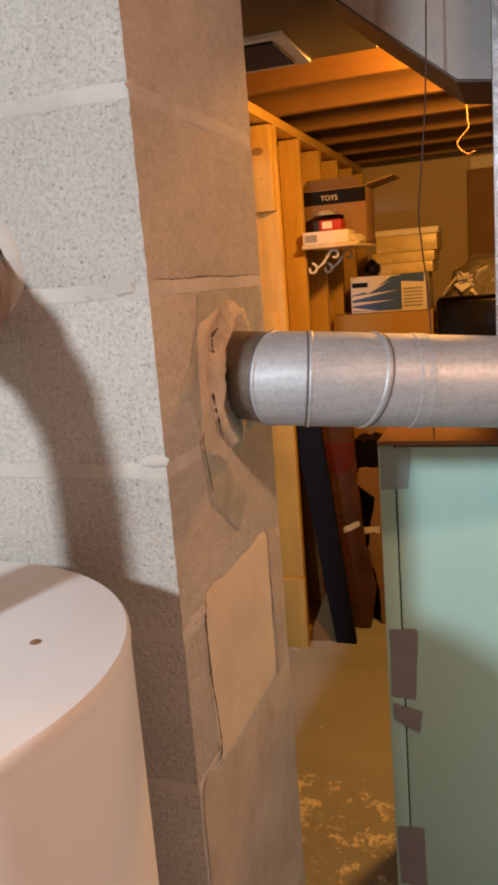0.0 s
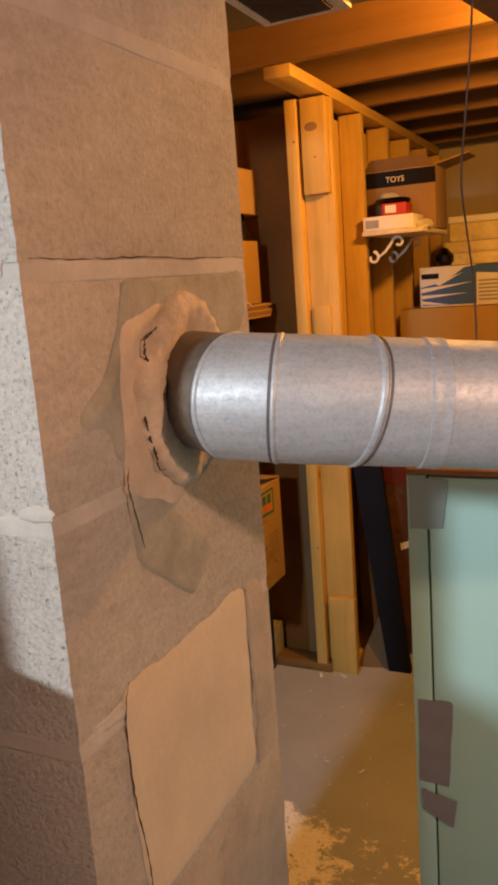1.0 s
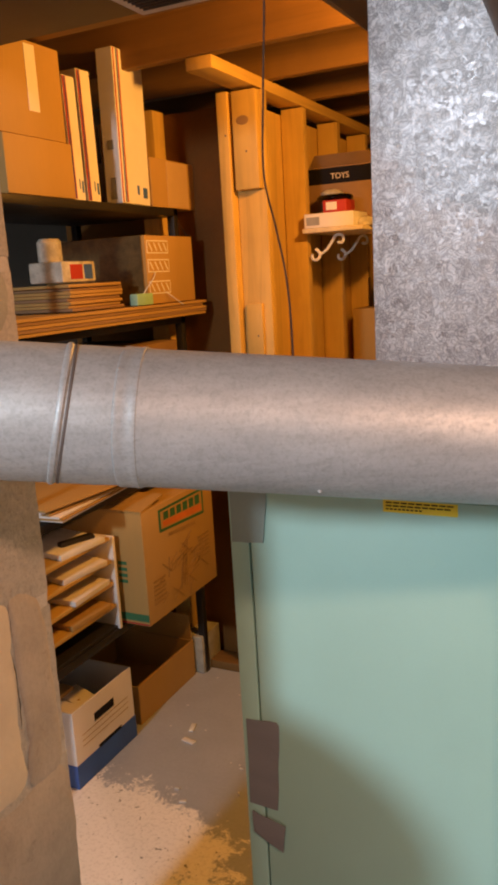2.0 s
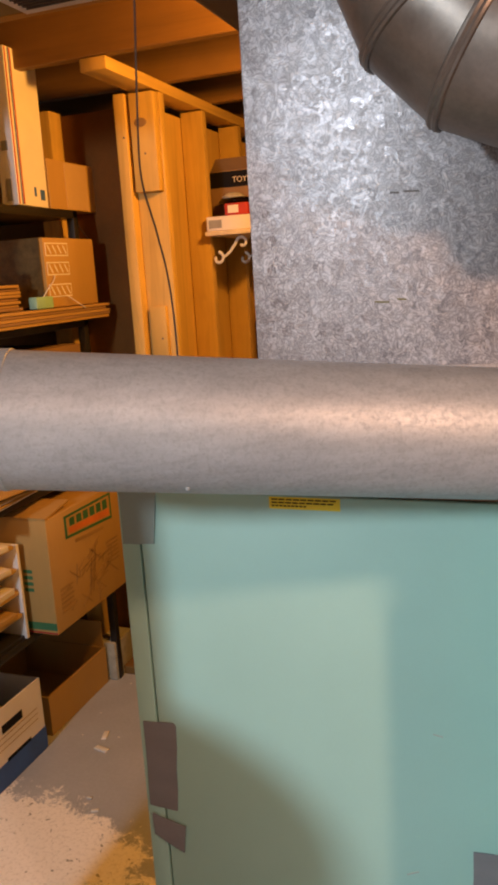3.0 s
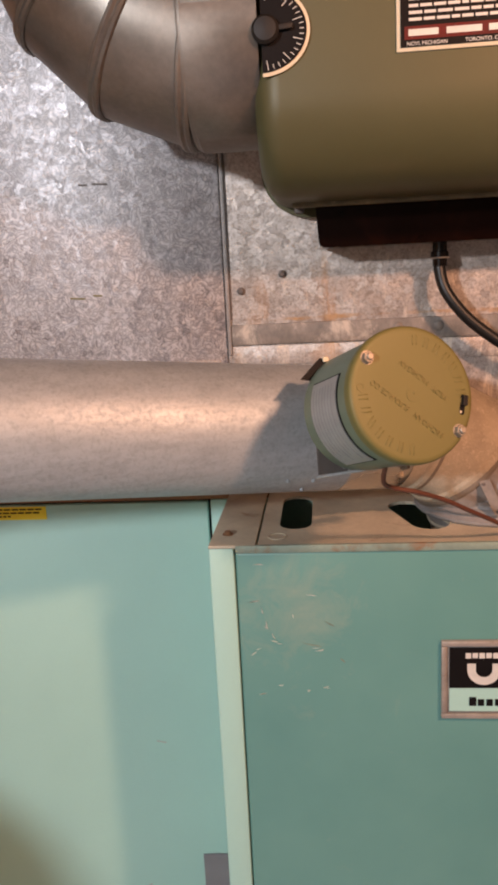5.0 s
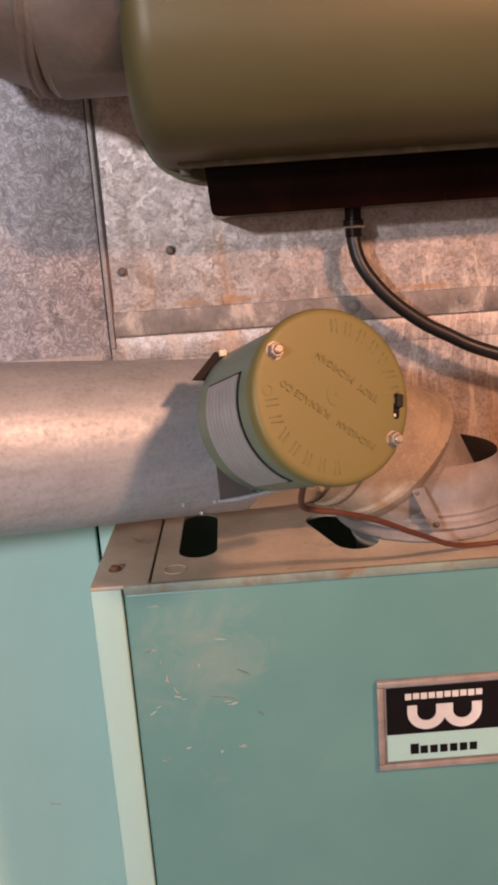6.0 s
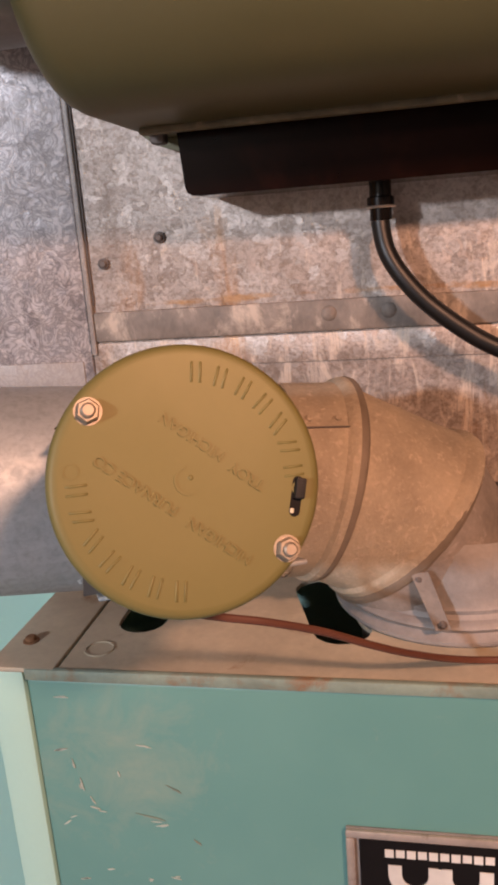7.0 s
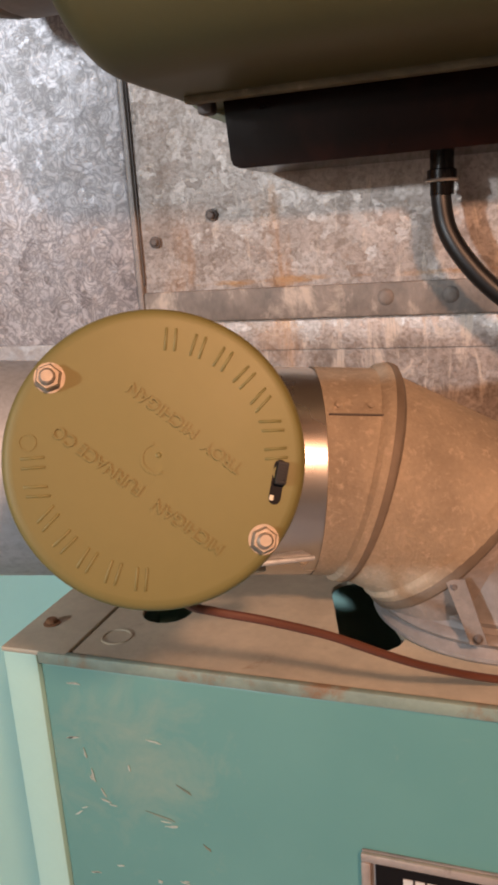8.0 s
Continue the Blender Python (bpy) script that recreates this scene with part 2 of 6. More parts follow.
def floor_material():
    """Grey-painted slab whose paint is worn away to pale flecked concrete nearer the furnace."""
    m, t, b = nodes_of("worn_floor_paint")
    vec = coords(t)
    broad, fine, flake = noise_tex(t, vec, 2.5, 5.0), noise_tex(t, vec, 90, 7.0, 0.7), noise_tex(t, vec, 12, 10.0, 0.82, 0.4)
    paint = mix(t, ramp(t, broad, [(0.3, (0.35, 0.38, 0.435)), (0.7, (0.45, 0.485, 0.545))]), ramp(t, fine, [(0.3, grey(0.75)), (0.7, grey(1.0))]), 0.5, "MULTIPLY")
    bare = mix(t, ramp(t, fine, [(0.33, (0.48, 0.46, 0.43)), (0.5, (0.88, 0.85, 0.81))]), (0.90, 0.87, 0.83), 0.5)
    specks = ramp(t, noise_tex(t, vec, 46, 3.0, 0.6, 0.4), [(0.66, grey(0.0)), (0.685, grey(1.0))])
    bare = mix(t, bare, (0.30, 0.29, 0.27), specks)
    sep = t.nodes.new("ShaderNodeSeparateXYZ")
    t.links.new(vec, sep.inputs[0])
    worn = add(t, "ShaderNodeMapRange", **{"From Min": 2.33, "From Max": 2.08, "To Min": -0.34, "To Max": 0.11})
    t.links.new(sep.outputs["Y"], worn.inputs["Value"])
    left = add(t, "ShaderNodeMapRange", **{"From Min": -0.55, "From Max": -0.95, "To Min": -0.08, "To Max": 0.22})
    t.links.new(sep.outputs["X"], left.inputs["Value"])
    total = add(t, "ShaderNodeMath", operation="ADD")
    t.links.new(worn.outputs[0], total.inputs[0])
    t.links.new(left.outputs[0], total.inputs[1])
    back = add(t, "ShaderNodeMapRange", **{"From Min": 1.3, "From Max": 0.5, "To Min": 0.0, "To Max": -0.34})
    t.links.new(sep.outputs["Y"], back.inputs["Value"])
    bounded = add(t, "ShaderNodeMath", operation="ADD")
    t.links.new(total.outputs[0], bounded.inputs[0])
    t.links.new(back.outputs[0], bounded.inputs[1])
    level = add(t, "ShaderNodeMath", operation="ADD")
    t.links.new(bounded.outputs[0], level.inputs[0])
    t.links.new(flake, level.inputs[1])
    mask = ramp(t, level.outputs[0], [(0.565, grey(0.0)), (0.605, grey(1.0))])
    t.links.new(mix(t, paint, bare, mask), b.inputs["Base Color"])
    t.links.new(ramp(t, mask, [(0.0, grey(0.45)), (1.0, grey(0.9))]), b.inputs["Roughness"])
    bump(t, b, fine, 0.3, 0.001, bump(t, b, mask, 0.4, 0.0006))
    return m


BLOCK = block_material("concrete_block")
BLOCK_EAST = block_material("east_side_block", 0.5)
MORTAR = surface("pale_mortar", (0.53, 0.49, 0.43), 0.9, var=0.16, fine=160, relief=0.45, depth=0.002)
PARGE = surface("tan_parging", (0.68, 0.56, 0.40), 0.85, var=0.10, scale=7, fine=120, relief=0.35, depth=0.0012)
FLUE_MORTAR = surface("mid_tan_mortar", (0.60, 0.49, 0.36), 0.9, var=0.16, scale=18, fine=130, relief=0.5, depth=0.0016, stain=(0.40, 0.33, 0.26), stain_scale=20, stain_at=0.58)
SLEEVE = surface("sooty_brown_sleeve", (0.20, 0.165, 0.13), 0.6, 0.4, var=0.35, scale=30, fine=180, relief=0.3, stain=(0.42, 0.38, 0.33), stain_scale=24, stain_at=0.62)
LUMPY = surface("rough_sand_mortar", (0.67, 0.555, 0.41), 0.95, var=0.2, scale=30, fine=150, relief=0.7, depth=0.003)
PARGE_BROWN = surface("brown_float_coat", (0.48, 0.40, 0.31), 0.9, var=0.16, scale=12, fine=130, relief=0.6, depth=0.002, stain=(0.30, 0.25, 0.19), stain_scale=30, stain_at=0.6)
WORN_LIP = surface("worn_teal_edge", (0.23, 0.29, 0.235), 0.55, 0.1, var=0.25, scale=30, fine=200, relief=0.3, stain=(0.25, 0.12, 0.05), stain_scale=20, stain_at=0.52)
TORN_CARD = surface("red_brown_carton", (0.09, 0.034, 0.014), 0.75, var=0.4, scale=14, fine=90, relief=0.4, depth=0.002, stain=(0.18, 0.08, 0.034), stain_scale=12, stain_at=0.55)
PALE_WRAP = surface("wrapped_pale_card", (0.66, 0.55, 0.27), 0.3, var=0.2, scale=20, fine=90, relief=0.3, depth=0.003)
GREEN_TAPE = surface("grey_green_tape", (0.27, 0.36, 0.345), 0.5, var=0.08, fine=220, relief=0.2)
DARK_RED = surface("dark_red_cloth", (0.12, 0.012, 0.008), 0.8, var=0.3, scale=30)
CEMENT = surface("grey_green_cement", (0.375, 0.36, 0.295), 0.9, var=0.2, scale=20, fine=140, relief=0.5, depth=0.002)
CRACK = surface("crack_shadow", (0.05, 0.04, 0.03), 0.95)
SPANGLE = spangle_material("galvanised_spangle")
OLD_SHEET = spangle_material("limed_galvanised_sheet", 0.15, True)
DULL_ZINC = spangle_material("dull_zinc", 0.7)
CLEAT = surface("stained_zinc_cleat", (0.30, 0.265, 0.235), 0.65, 0.25, var=0.38, scale=34, fine=230, relief=0.5, stain=(0.66, 0.58, 0.50), stain_scale=34, stain_at=0.53, stretch=(1, 1, 0.6))
# steel darkened for the shade on the damper bracket and branch duct
DARK_STEEL = surface("shade_darkened_steel", (0.28, 0.265, 0.25), 0.55, 0.4, var=0.2)
ZINC_WHITE = surface("white_oxidised_zinc", (0.31, 0.292, 0.28), 0.62, 0.3, var=0.22, scale=40, fine=300, relief=0.3, stain=(0.30, 0.26, 0.22), stain_scale=30, stain_at=0.6)
PIPE = pipe_material()
ELBOW = surface("dusty_elbow_steel", (0.46, 0.385, 0.285), 0.8, 0.15, var=0.24, scale=22, fine=420, relief=0.9, depth=0.0012, stain=(0.60, 0.50, 0.385), stain_scale=210, stain_at=0.545)
LIMED = surface("grey_limed_elbow", (0.30, 0.262, 0.232), 0.75, 0.2, var=0.3, scale=24, fine=320, relief=0.6, stain=(0.55, 0.50, 0.46), stain_scale=26, stain_at=0.58)
BAND = surface("bead_shadow_brown", (0.225, 0.18, 0.135), 0.65, 0.2, var=0.25, scale=20)
BYPASS = surface("smooth_bypass_steel", (0.26, 0.23, 0.20), 0.42, 0.75, var=0.28, scale=9, fine=160, relief=0.08, stain=(0.16, 0.14, 0.13), stain_scale=11, stain_at=0.60)
# dark metal, also painted as shade under the damper and beside the cleat
METAL_AND_SHADE = surface("dark_metal_and_shade", (0.16, 0.14, 0.13), 0.6, 0.5, stain=(0.06, 0.05, 0.05))
CHROME = surface("bright_steel_band", (0.60, 0.56, 0.51), 0.27, 0.9, var=0.05, relief=0.02)
PALE_GREEN = surface("pale_green_enamel", (0.392, 0.65, 0.585), 0.42, var=0.04, scale=3, fine=300, relief=0.06, depth=0.0004)
TEAL = teal_material()
SCRATCH = surface("bare_scratch", (0.47, 0.53, 0.48), 0.5)
TAPE = surface("grey_duct_tape", (0.225, 0.222, 0.235), 0.5, var=0.08, fine=220, relief=0.2, stretch=(1, 1, 3))
TOP_STEEL = surface("dusty_furnace_top", (0.57, 0.505, 0.385), 0.6, 0.2, var=0.2, scale=14, fine=190, relief=0.3, stain=(0.26, 0.14, 0.07), stain_scale=16, stain_at=0.60)
RUST = surface("rusted_edge", (0.28, 0.14, 0.07), 0.8, 0.2, var=0.25)
GOLD = surface("olive_gold_paint", (0.170, 0.149, 0.046), 0.52, 0.1, var=0.05, scale=12, fine=260, relief=0.06, depth=0.0003, stain=(0.18, 0.13, 0.035), stain_scale=30, stain_at=0.66)
SAGE = surface("sage_green_housing", (0.15, 0.19, 0.13), 0.42, 0.15, var=0.07, fine=240, relief=0.06)
OLIVE = surface("olive_green_enamel", (0.098, 0.091, 0.037), 0.5, 0.1, var=0.06, scale=5, fine=240, relief=0.05, depth=0.0003)
PLATE = surface("grey_nameplate", (0.36, 0.36, 0.35), 0.4, 0.4)
PLATE_LINE = surface("nameplate_print", (0.29, 0.29, 0.285), 0.5)
ZINC_NUT = surface("zinc_nut", (0.40, 0.34, 0.27), 0.5, 0.7, var=0.15, fine=400)
# reddish blotches stand for warm reflections on the black plastic
BLACK = surface("black_plastic", (0.004, 0.0022, 0.0018), 0.2, var=0.2, scale=10, relief=0.05, stain=(0.014, 0.004, 0.003), stain_scale=8, stain_at=0.6)
BLACK.node_tree.nodes["Principled BSDF"].inputs["Specular IOR Level"].default_value = 0.3
RUBBER = surface("black_hose", (0.006, 0.006, 0.006), 0.42, relief=0.03)
# red-brown base and blotches put warm reflection into the tray colour
TRAY = surface("black_tray_plastic", (0.0065, 0.0020, 0.0013), 0.12, var=0.3, scale=14, relief=0.05, stain=(0.016, 0.0042, 0.0023), stain_scale=9, stain_at=0.55)
TRAY.node_tree.nodes["Principled BSDF"].inputs["Specular IOR Level"].default_value = 0.09
RED_WIRE = surface("red_brown_cable", (0.105, 0.034, 0.018), 0.5)
DARK_WIRE = surface("dark_cable", (0.045, 0.025, 0.014), 0.6)
CREAM = surface("cream_enamel_line", (0.72, 0.62, 0.44), 0.5)
LIP_EDGE = surface("dusty_olive_lip", (0.20, 0.17, 0.105), 0.7, 0.1, var=0.3, scale=40, stain=(0.42, 0.36, 0.27), stain_scale=60, stain_at=0.6)
BADGE_RIM = surface("bare_badge_rim", (0.50, 0.42, 0.36), 0.42, 0.5, var=0.2, scale=40, fine=260, relief=0.3, stain=(0.28, 0.22, 0.18), stain_scale=60, stain_at=0.58)
WHITE_INK = surface("white_ink", (0.75, 0.73, 0.68), 0.6)
# black for print, and for shade painted in gaps and openings
INK_AND_SHADE = surface("black_ink_and_shade", (0.009, 0.0075, 0.0075), 0.5)
INK_AND_SHADE.node_tree.nodes["Principled BSDF"].inputs["Specular IOR Level"].default_value = 0.12
YELLOW = surface("yellow_label", (0.85, 0.66, 0.03), 0.5, var=0.04)
HEATER = surface("white_heater_enamel", (0.78, 0.77, 0.75), 0.4, var=0.02, fine=200, relief=0.03, stain=(0.55, 0.5, 0.45), stain_scale=18, stain_at=0.74)
TERRACOTTA = surface("brown_vent_pipe", (0.30, 0.22, 0.17), 0.75, 0.1, var=0.2)
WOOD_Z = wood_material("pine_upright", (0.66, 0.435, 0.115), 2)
# the studs' pine, darkened so joists near the lamp stay dim
WOOD_X = wood_material("pine_dimmed", (0.235, 0.122, 0.029), 0)
WOOD_Y = wood_material("pine_plate", (0.62, 0.40, 0.105), 1)
# dark colour stands for the shade in the bays between joists
WOOD_SHADED = wood_material("shade_dark_boards", (0.10, 0.06, 0.03), 0)
KNOB = surface("dark_knob_plastic", (0.009, 0.007, 0.006), 0.55)
CARD = surface("brown_cardboard", (0.42, 0.262, 0.085), 0.8, var=0.07, scale=6, fine=120, relief=0.12, stretch=(1, 1, 0.2))
PALE_TAPE = surface("pale_kraft_tape", (0.50, 0.34, 0.17), 0.6, var=0.06)
CARD_DARK = surface("dark_cardboard", (0.27, 0.165, 0.085), 0.85, var=0.1)
PAPER = surface("white_card", (0.74, 0.71, 0.70), 0.7, var=0.05)
FLOOR = floor_material()
# darker than the back wall's tan, to hold down bounced light
UNSEEN_WALL = surface("bounce_dimmed_wall", (0.235, 0.205, 0.17), 0.8, var=0.08, scale=2, fine=60, relief=0.15)
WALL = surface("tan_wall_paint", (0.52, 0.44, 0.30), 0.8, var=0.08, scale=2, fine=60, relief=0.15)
GREY_BOARD = surface("grey_board", (0.18, 0.125, 0.068), 0.8, var=0.15, scale=4)
DARK_BOARD = surface("dark_brown_board", (0.17, 0.074, 0.018), 0.75, var=0.2, scale=4)
# the trunk's brown, also painted under the branch duct as its shade
DUCT_BROWN = surface("duct_brown_and_shade", (0.072, 0.06, 0.045), 0.55, 0.3, var=0.15, scale=3)
SHELF_METAL = surface("black_shelf_steel", (0.025, 0.022, 0.02), 0.45, 0.3)
NAVY = surface("blue_black_board", (0.008, 0.010, 0.019), 0.62, var=0.15)
GAP_BLACK = surface("gap_shade_black", (0.004, 0.003, 0.003), 0.6, var=0.2)
for m_ in (NAVY, GAP_BLACK, DARK_BOARD, GREY_BOARD):
    m_.node_tree.nodes["Principled BSDF"].inputs["Specular IOR Level"].default_value = 0.12
BLUE = surface("blue_print", (0.04, 0.11, 0.40), 0.6)
RED = surface("red_print", (0.40, 0.03, 0.02), 0.6)
GREEN_INK = surface("green_print", (0.04, 0.16, 0.07), 0.7)
ORANGE_INK = surface("orange_print", (0.65, 0.18, 0.03), 0.7)
CARD_INK = surface("brown_print", (0.335, 0.205, 0.068), 0.8)
FILM = surface("dark_plastic_film", (0.13, 0.085, 0.032), 0.16, var=0.3, scale=30, fine=90, relief=0.4, depth=0.003)
MINT = surface("mint_tin", (0.30, 0.55, 0.42), 0.5)
GREY_CLOTH = surface("grey_cloth", (0.22, 0.20, 0.16), 0.9, var=0.4, scale=40, relief=0.5, depth=0.004)
CLEAR = surface("clear_plastic_wrap", (0.55, 0.52, 0.45), 0.15, var=0.3, scale=30)


# ---- mesh helpers (all lengths in plan units) ----
BASES = {}


def thing(name, base, label, category, group="", kind=""):
    ob = new(name)
    ob.location = Vector(base) * K
    BASES[ob.name] = Vector(base)
    return tagged(ob, label, category, group, kind)


def mesh_of(name, bm, material, origin, smooth=35):
    bmesh.ops.recalc_face_normals(bm, faces=bm.faces[:])
    bm.transform(Matrix.Scale(K, 4) @ Matrix.Translation(-origin))
    me = bpy.data.meshes.new(name)
    bm.to_mesh(me)
    bm.free()
    me.materials.append(material)
    if smooth:
        me.polygons.foreach_set("use_smooth", [True] * len(me.polygons))
        me.set_sharp_from_angle(angle=radians(smooth))
    return me


def part(name, bm, material, parent, label="", smooth=35):
    base = BASES[parent.name]
    ob = new(name, mesh_of(name, bm, material, base, smooth))
    ob.parent = parent
    BASES[ob.name] = base
    if label:
        ob["label"] = label
    return ob


def single(name, bm, material, label, category, kind="", group="", base=None, smooth=35):
    base = Vector(base) if base is not None else Vector((0, 0, 0))
    ob = new(name, mesh_of(name, bm, material, base, smooth))
    ob.location = base * K
    BASES[ob.name] = base
    return tagged(ob, label, category, group, kind)


def box(x0, x1, y0, y1, z0, z1, bevel=0.0, seg=2, into=None):
    bm = into or bmesh.new()
    made = bmesh.ops.create_cube(bm, size=1.0, matrix=Matrix.Translation(((x0 + x1) / 2, (y0 + y1) / 2, (z0 + z1) / 2)) @ Matrix.Diagonal((x1 - x0, y1 - y0, z1 - z0, 1)))
    if bevel:
        edges = list({e for v in made["verts"] for e in v.link_edges})
        bmesh.ops.bevel(bm, geom=edges, offset=bevel, segments=seg, affect="EDGES", profile=0.5)
    return bm


def obox(m, sx, sy, sz, bevel=0.0, into=None, seg=2):
    """A box of that size about the pose m (lengths of m in plan units)."""
    bm = into or bmesh.new()
    made = bmesh.ops.create_cube(bm, size=1.0, matrix=m @ Matrix.Diagonal((sx, sy, sz, 1)))
    if bevel:
        edges = list({e for v in made["verts"] for e in v.link_edges})
        bmesh.ops.bevel(bm, geom=edges, offset=bevel, segments=seg, affect="EDGES", profile=0.5)
    return bm


def frame_at(origin, axis, side=(0, 0, 1)):
    """A pose whose z points along axis and whose x lies nearest to side."""
    z = Vector(axis).normalized()
    x = Vector(side)
    x = (x - z * x.dot(z)).normalized()
    y = z.cross(x)
    m = Matrix((x, y, z)).transposed().to_4x4()
    m.translation = origin
    return m


def loft(rings, caps=True, into=None):
    """Skins closed rings of equal length."""
    bm = into or bmesh.new()
    rows = [[bm.verts.new(p) for p in ring] for ring in rings]
    for a, b in zip(rows, rows[1:]):
        for i in range(len(a)):
            bm.faces.new((a[i], a[i - 1], b[i - 1], b[i]))
    if caps:
        bm.faces.new(rows[0])
        bm.faces.new(rows[-1])
    return bm


def turned(m, profile, seg=48, caps=True, into=None):
    """A lathe about the z of m; profile: radius and height."""
    rings = [[m @ Vector((r * math.cos(2 * math.pi * i / seg), r * math.sin(2 * math.pi * i / seg), h)) for i in range(seg)] for r, h in profile]
    return loft(rings, caps, into)


def tube(points, radius, seg=10, caps=True, into=None):
    """A round bar along points, its frame carried along without twist."""
    pts = [Vector(p) for p in points]
    side = Vector((0, 0, 1)) if abs((pts[1] - pts[0]).normalized().z) < 0.9 else Vector((1, 0, 0))
    rings = []
    for i, p in enumerate(pts):
        d = (pts[min(i + 1, len(pts) - 1)] - pts[max(i - 1, 0)]).normalized()
        side = (side - d * side.dot(d)).normalized()
        up = d.cross(side)
        r = radius[i] if isinstance(radius, (list, tuple)) else radius
        rings.append([p + r * (math.cos(2 * math.pi * k / seg) * side + math.sin(2 * math.pi * k / seg) * up) for k in range(seg)])
    return loft(rings, caps, into)


def spline(points, steps=8):
    """Catmull-Rom through points."""
    p = [Vector(q) for q in points]
    p = [2 * p[0] - p[1], *p, 2 * p[-1] - p[-2]]
    out = []
    for a, b, c, d in zip(p, p[1:], p[2:], p[3:]):
        for i in range(steps):
            t = i / steps
            out.append(0.5 * ((2 * b) + (c - a) * t + (2 * a - 5 * b + 4 * c - d) * t**2 + (3 * b - a - 3 * c + d) * t**3))
    return [*out, p[-2]]


def slab(outline, lift, into=None):
    """A flat piece from a closed outline, thickened by the vector lift."""
    bm = into or bmesh.new()
    a = [bm.verts.new(Vector(p)) for p in outline]
    b = [bm.verts.new(Vector(p) + Vector(lift)) for p in outline]
    bm.faces.new(a)
    bm.faces.new(b[::-1])
    for i in range(len(a)):
        bm.faces.new((a[i - 1], a[i], b[i], b[i - 1]))
    return bm


def sheet_with_holes(outline, holes, z, thick):
    """A level sheet with holes through it."""
    bm = bmesh.new()
    for loop in (outline, *holes):
        v = [bm.verts.new((x, y, z)) for x, y in loop]
        for i in range(len(v)):
            bm.edges.new((v[i - 1], v[i]))
    bmesh.ops.triangle_fill(bm, use_beauty=True, edges=bm.edges[:])
    made = bmesh.ops.extrude_face_region(bm, geom=bm.faces[:])
    for v in made["geom"]:
        if isinstance(v, bmesh.types.BMVert):
            v.co.z -= thick
    return bm


def lettering(text, size, m, material, parent, depth=0.0006, name="lettering"):
    """Built-in type as a thin mesh; m: the pose of its centre, its face to z."""
    cu = bpy.data.curves.new("type", "FONT")
    cu.body, cu.size, cu.extrude = text, size, depth
    cu.align_x, cu.align_y = "CENTER", "CENTER"
    ob = new("type", cu)
    me = bpy.data.meshes.new_from_object(ob.evaluated_get(bpy.context.evaluated_depsgraph_get()))
    bpy.data.objects.remove(ob)
    bm = bmesh.new()
    bm.from_mesh(me)
    bpy.data.meshes.remove(me)
    bm.transform(m)
    return part(name, bm, material, parent, smooth=0)


def wavy(outline, amount, steps=5, seed=0):
    """A closed outline, subdivided and made uneven."""
    rnd = random.Random(seed)
    out = []
    for i, p in enumerate(outline):
        q = outline[(i + 1) % len(outline)]
        for k in range(steps):
            f = k / steps
            out.append(tuple(a + (b - a) * f + rnd.uniform(-amount, amount) for a, b in zip(p, q)))
    return out


# ---- structure ----
single("floor", box(-3.2, 2.8, -2.2, 5.6, -0.12, 0.0), FLOOR, "grey-painted concrete basement floor, paint worn to pale flecks", "floor", "structure")
# south, west and east walls are added out of view to close the room
single("wall_south", box(-3.2, 2.8, -2.35, -2.2, 0, 2.62), UNSEEN_WALL, "unseen closing wall, darkened to cut bounced light", "wall", "structure")
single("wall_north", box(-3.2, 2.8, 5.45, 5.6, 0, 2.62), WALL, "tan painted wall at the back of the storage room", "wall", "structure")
single("wall_west", box(-3.35, -3.2, -2.35, 5.6, 0, 2.62), UNSEEN_WALL, "unseen closing wall, darkened to cut bounced light", "wall", "structure")
single("wall_east", box(2.8, 2.95, -2.35, 5.6, 0, 2.62), UNSEEN_WALL, "unseen closing wall, darkened to cut bounced light", "wall", "structure")


def build_ceiling():
    bm = bmesh.new()
    y = -1.9708
    while y < 5.4:
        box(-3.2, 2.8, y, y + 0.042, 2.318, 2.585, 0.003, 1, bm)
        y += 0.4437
    return single("ceiling", bm, WOOD_X, "orange-lit pine joists, colour darkened, under shade-dark floorboards", "ceiling", "structure")


build_ceiling()
single("ceiling_boards", box(-3.35, 2.95, -2.35, 5.6, 2.586, 2.64), WOOD_SHADED, "floorboards above the joists, painted dark for shade", "ceiling", "structure")


# ---- chimney of single blocks ----
def rough_block(x0, x1, y0, y1, z0, z1, seed):
    """A block with slightly ragged arrises."""
    bm = box(x0, x1, y0, y1, z0, z1)
    bmesh.ops.subdivide_edges(bm, edges=bm.edges[:], cuts=11, use_grid_fill=True)
    for v in bm.verts:
        near = min(abs(v.co.x - x0), abs(v.co.x - x1)) + 0.0, min(abs(v.co.y - y0), abs(v.co.y - y1)), min(abs(v.co.z - z0), abs(v.co.z - z1))
        on_edge = sum(d < 1e-5 for d in near) >= 2
        n = noise.noise_vector(v.co * 55 + Vector((seed * 7.1, 0, 0)))
        mid = Vector(((x0 + x1) / 2, (y0 + y1) / 2, (z0 + z1) / 2))
        v.co += n * (0.0016 if on_edge else 0.0010)
        if on_edge:
            v.co += (mid - v.co).normalized() * (0.0014 + 0.0022 * max(0, n.x))
    return bm


CX, CY0, CY1 = -0.413, 0.862, 1.304
chimney = thing("chimney", (-0.63, 1.08, 0), "gritty concrete block chimney with patched mortar and cracks", "chimney")
CX0 = CX - 0.465
part("mortar_core", box(CX0 + 0.006, CX - 0.006, CY0 + 0.006, CY1 - 0.006, 0, 2.333), MORTAR, chimney)
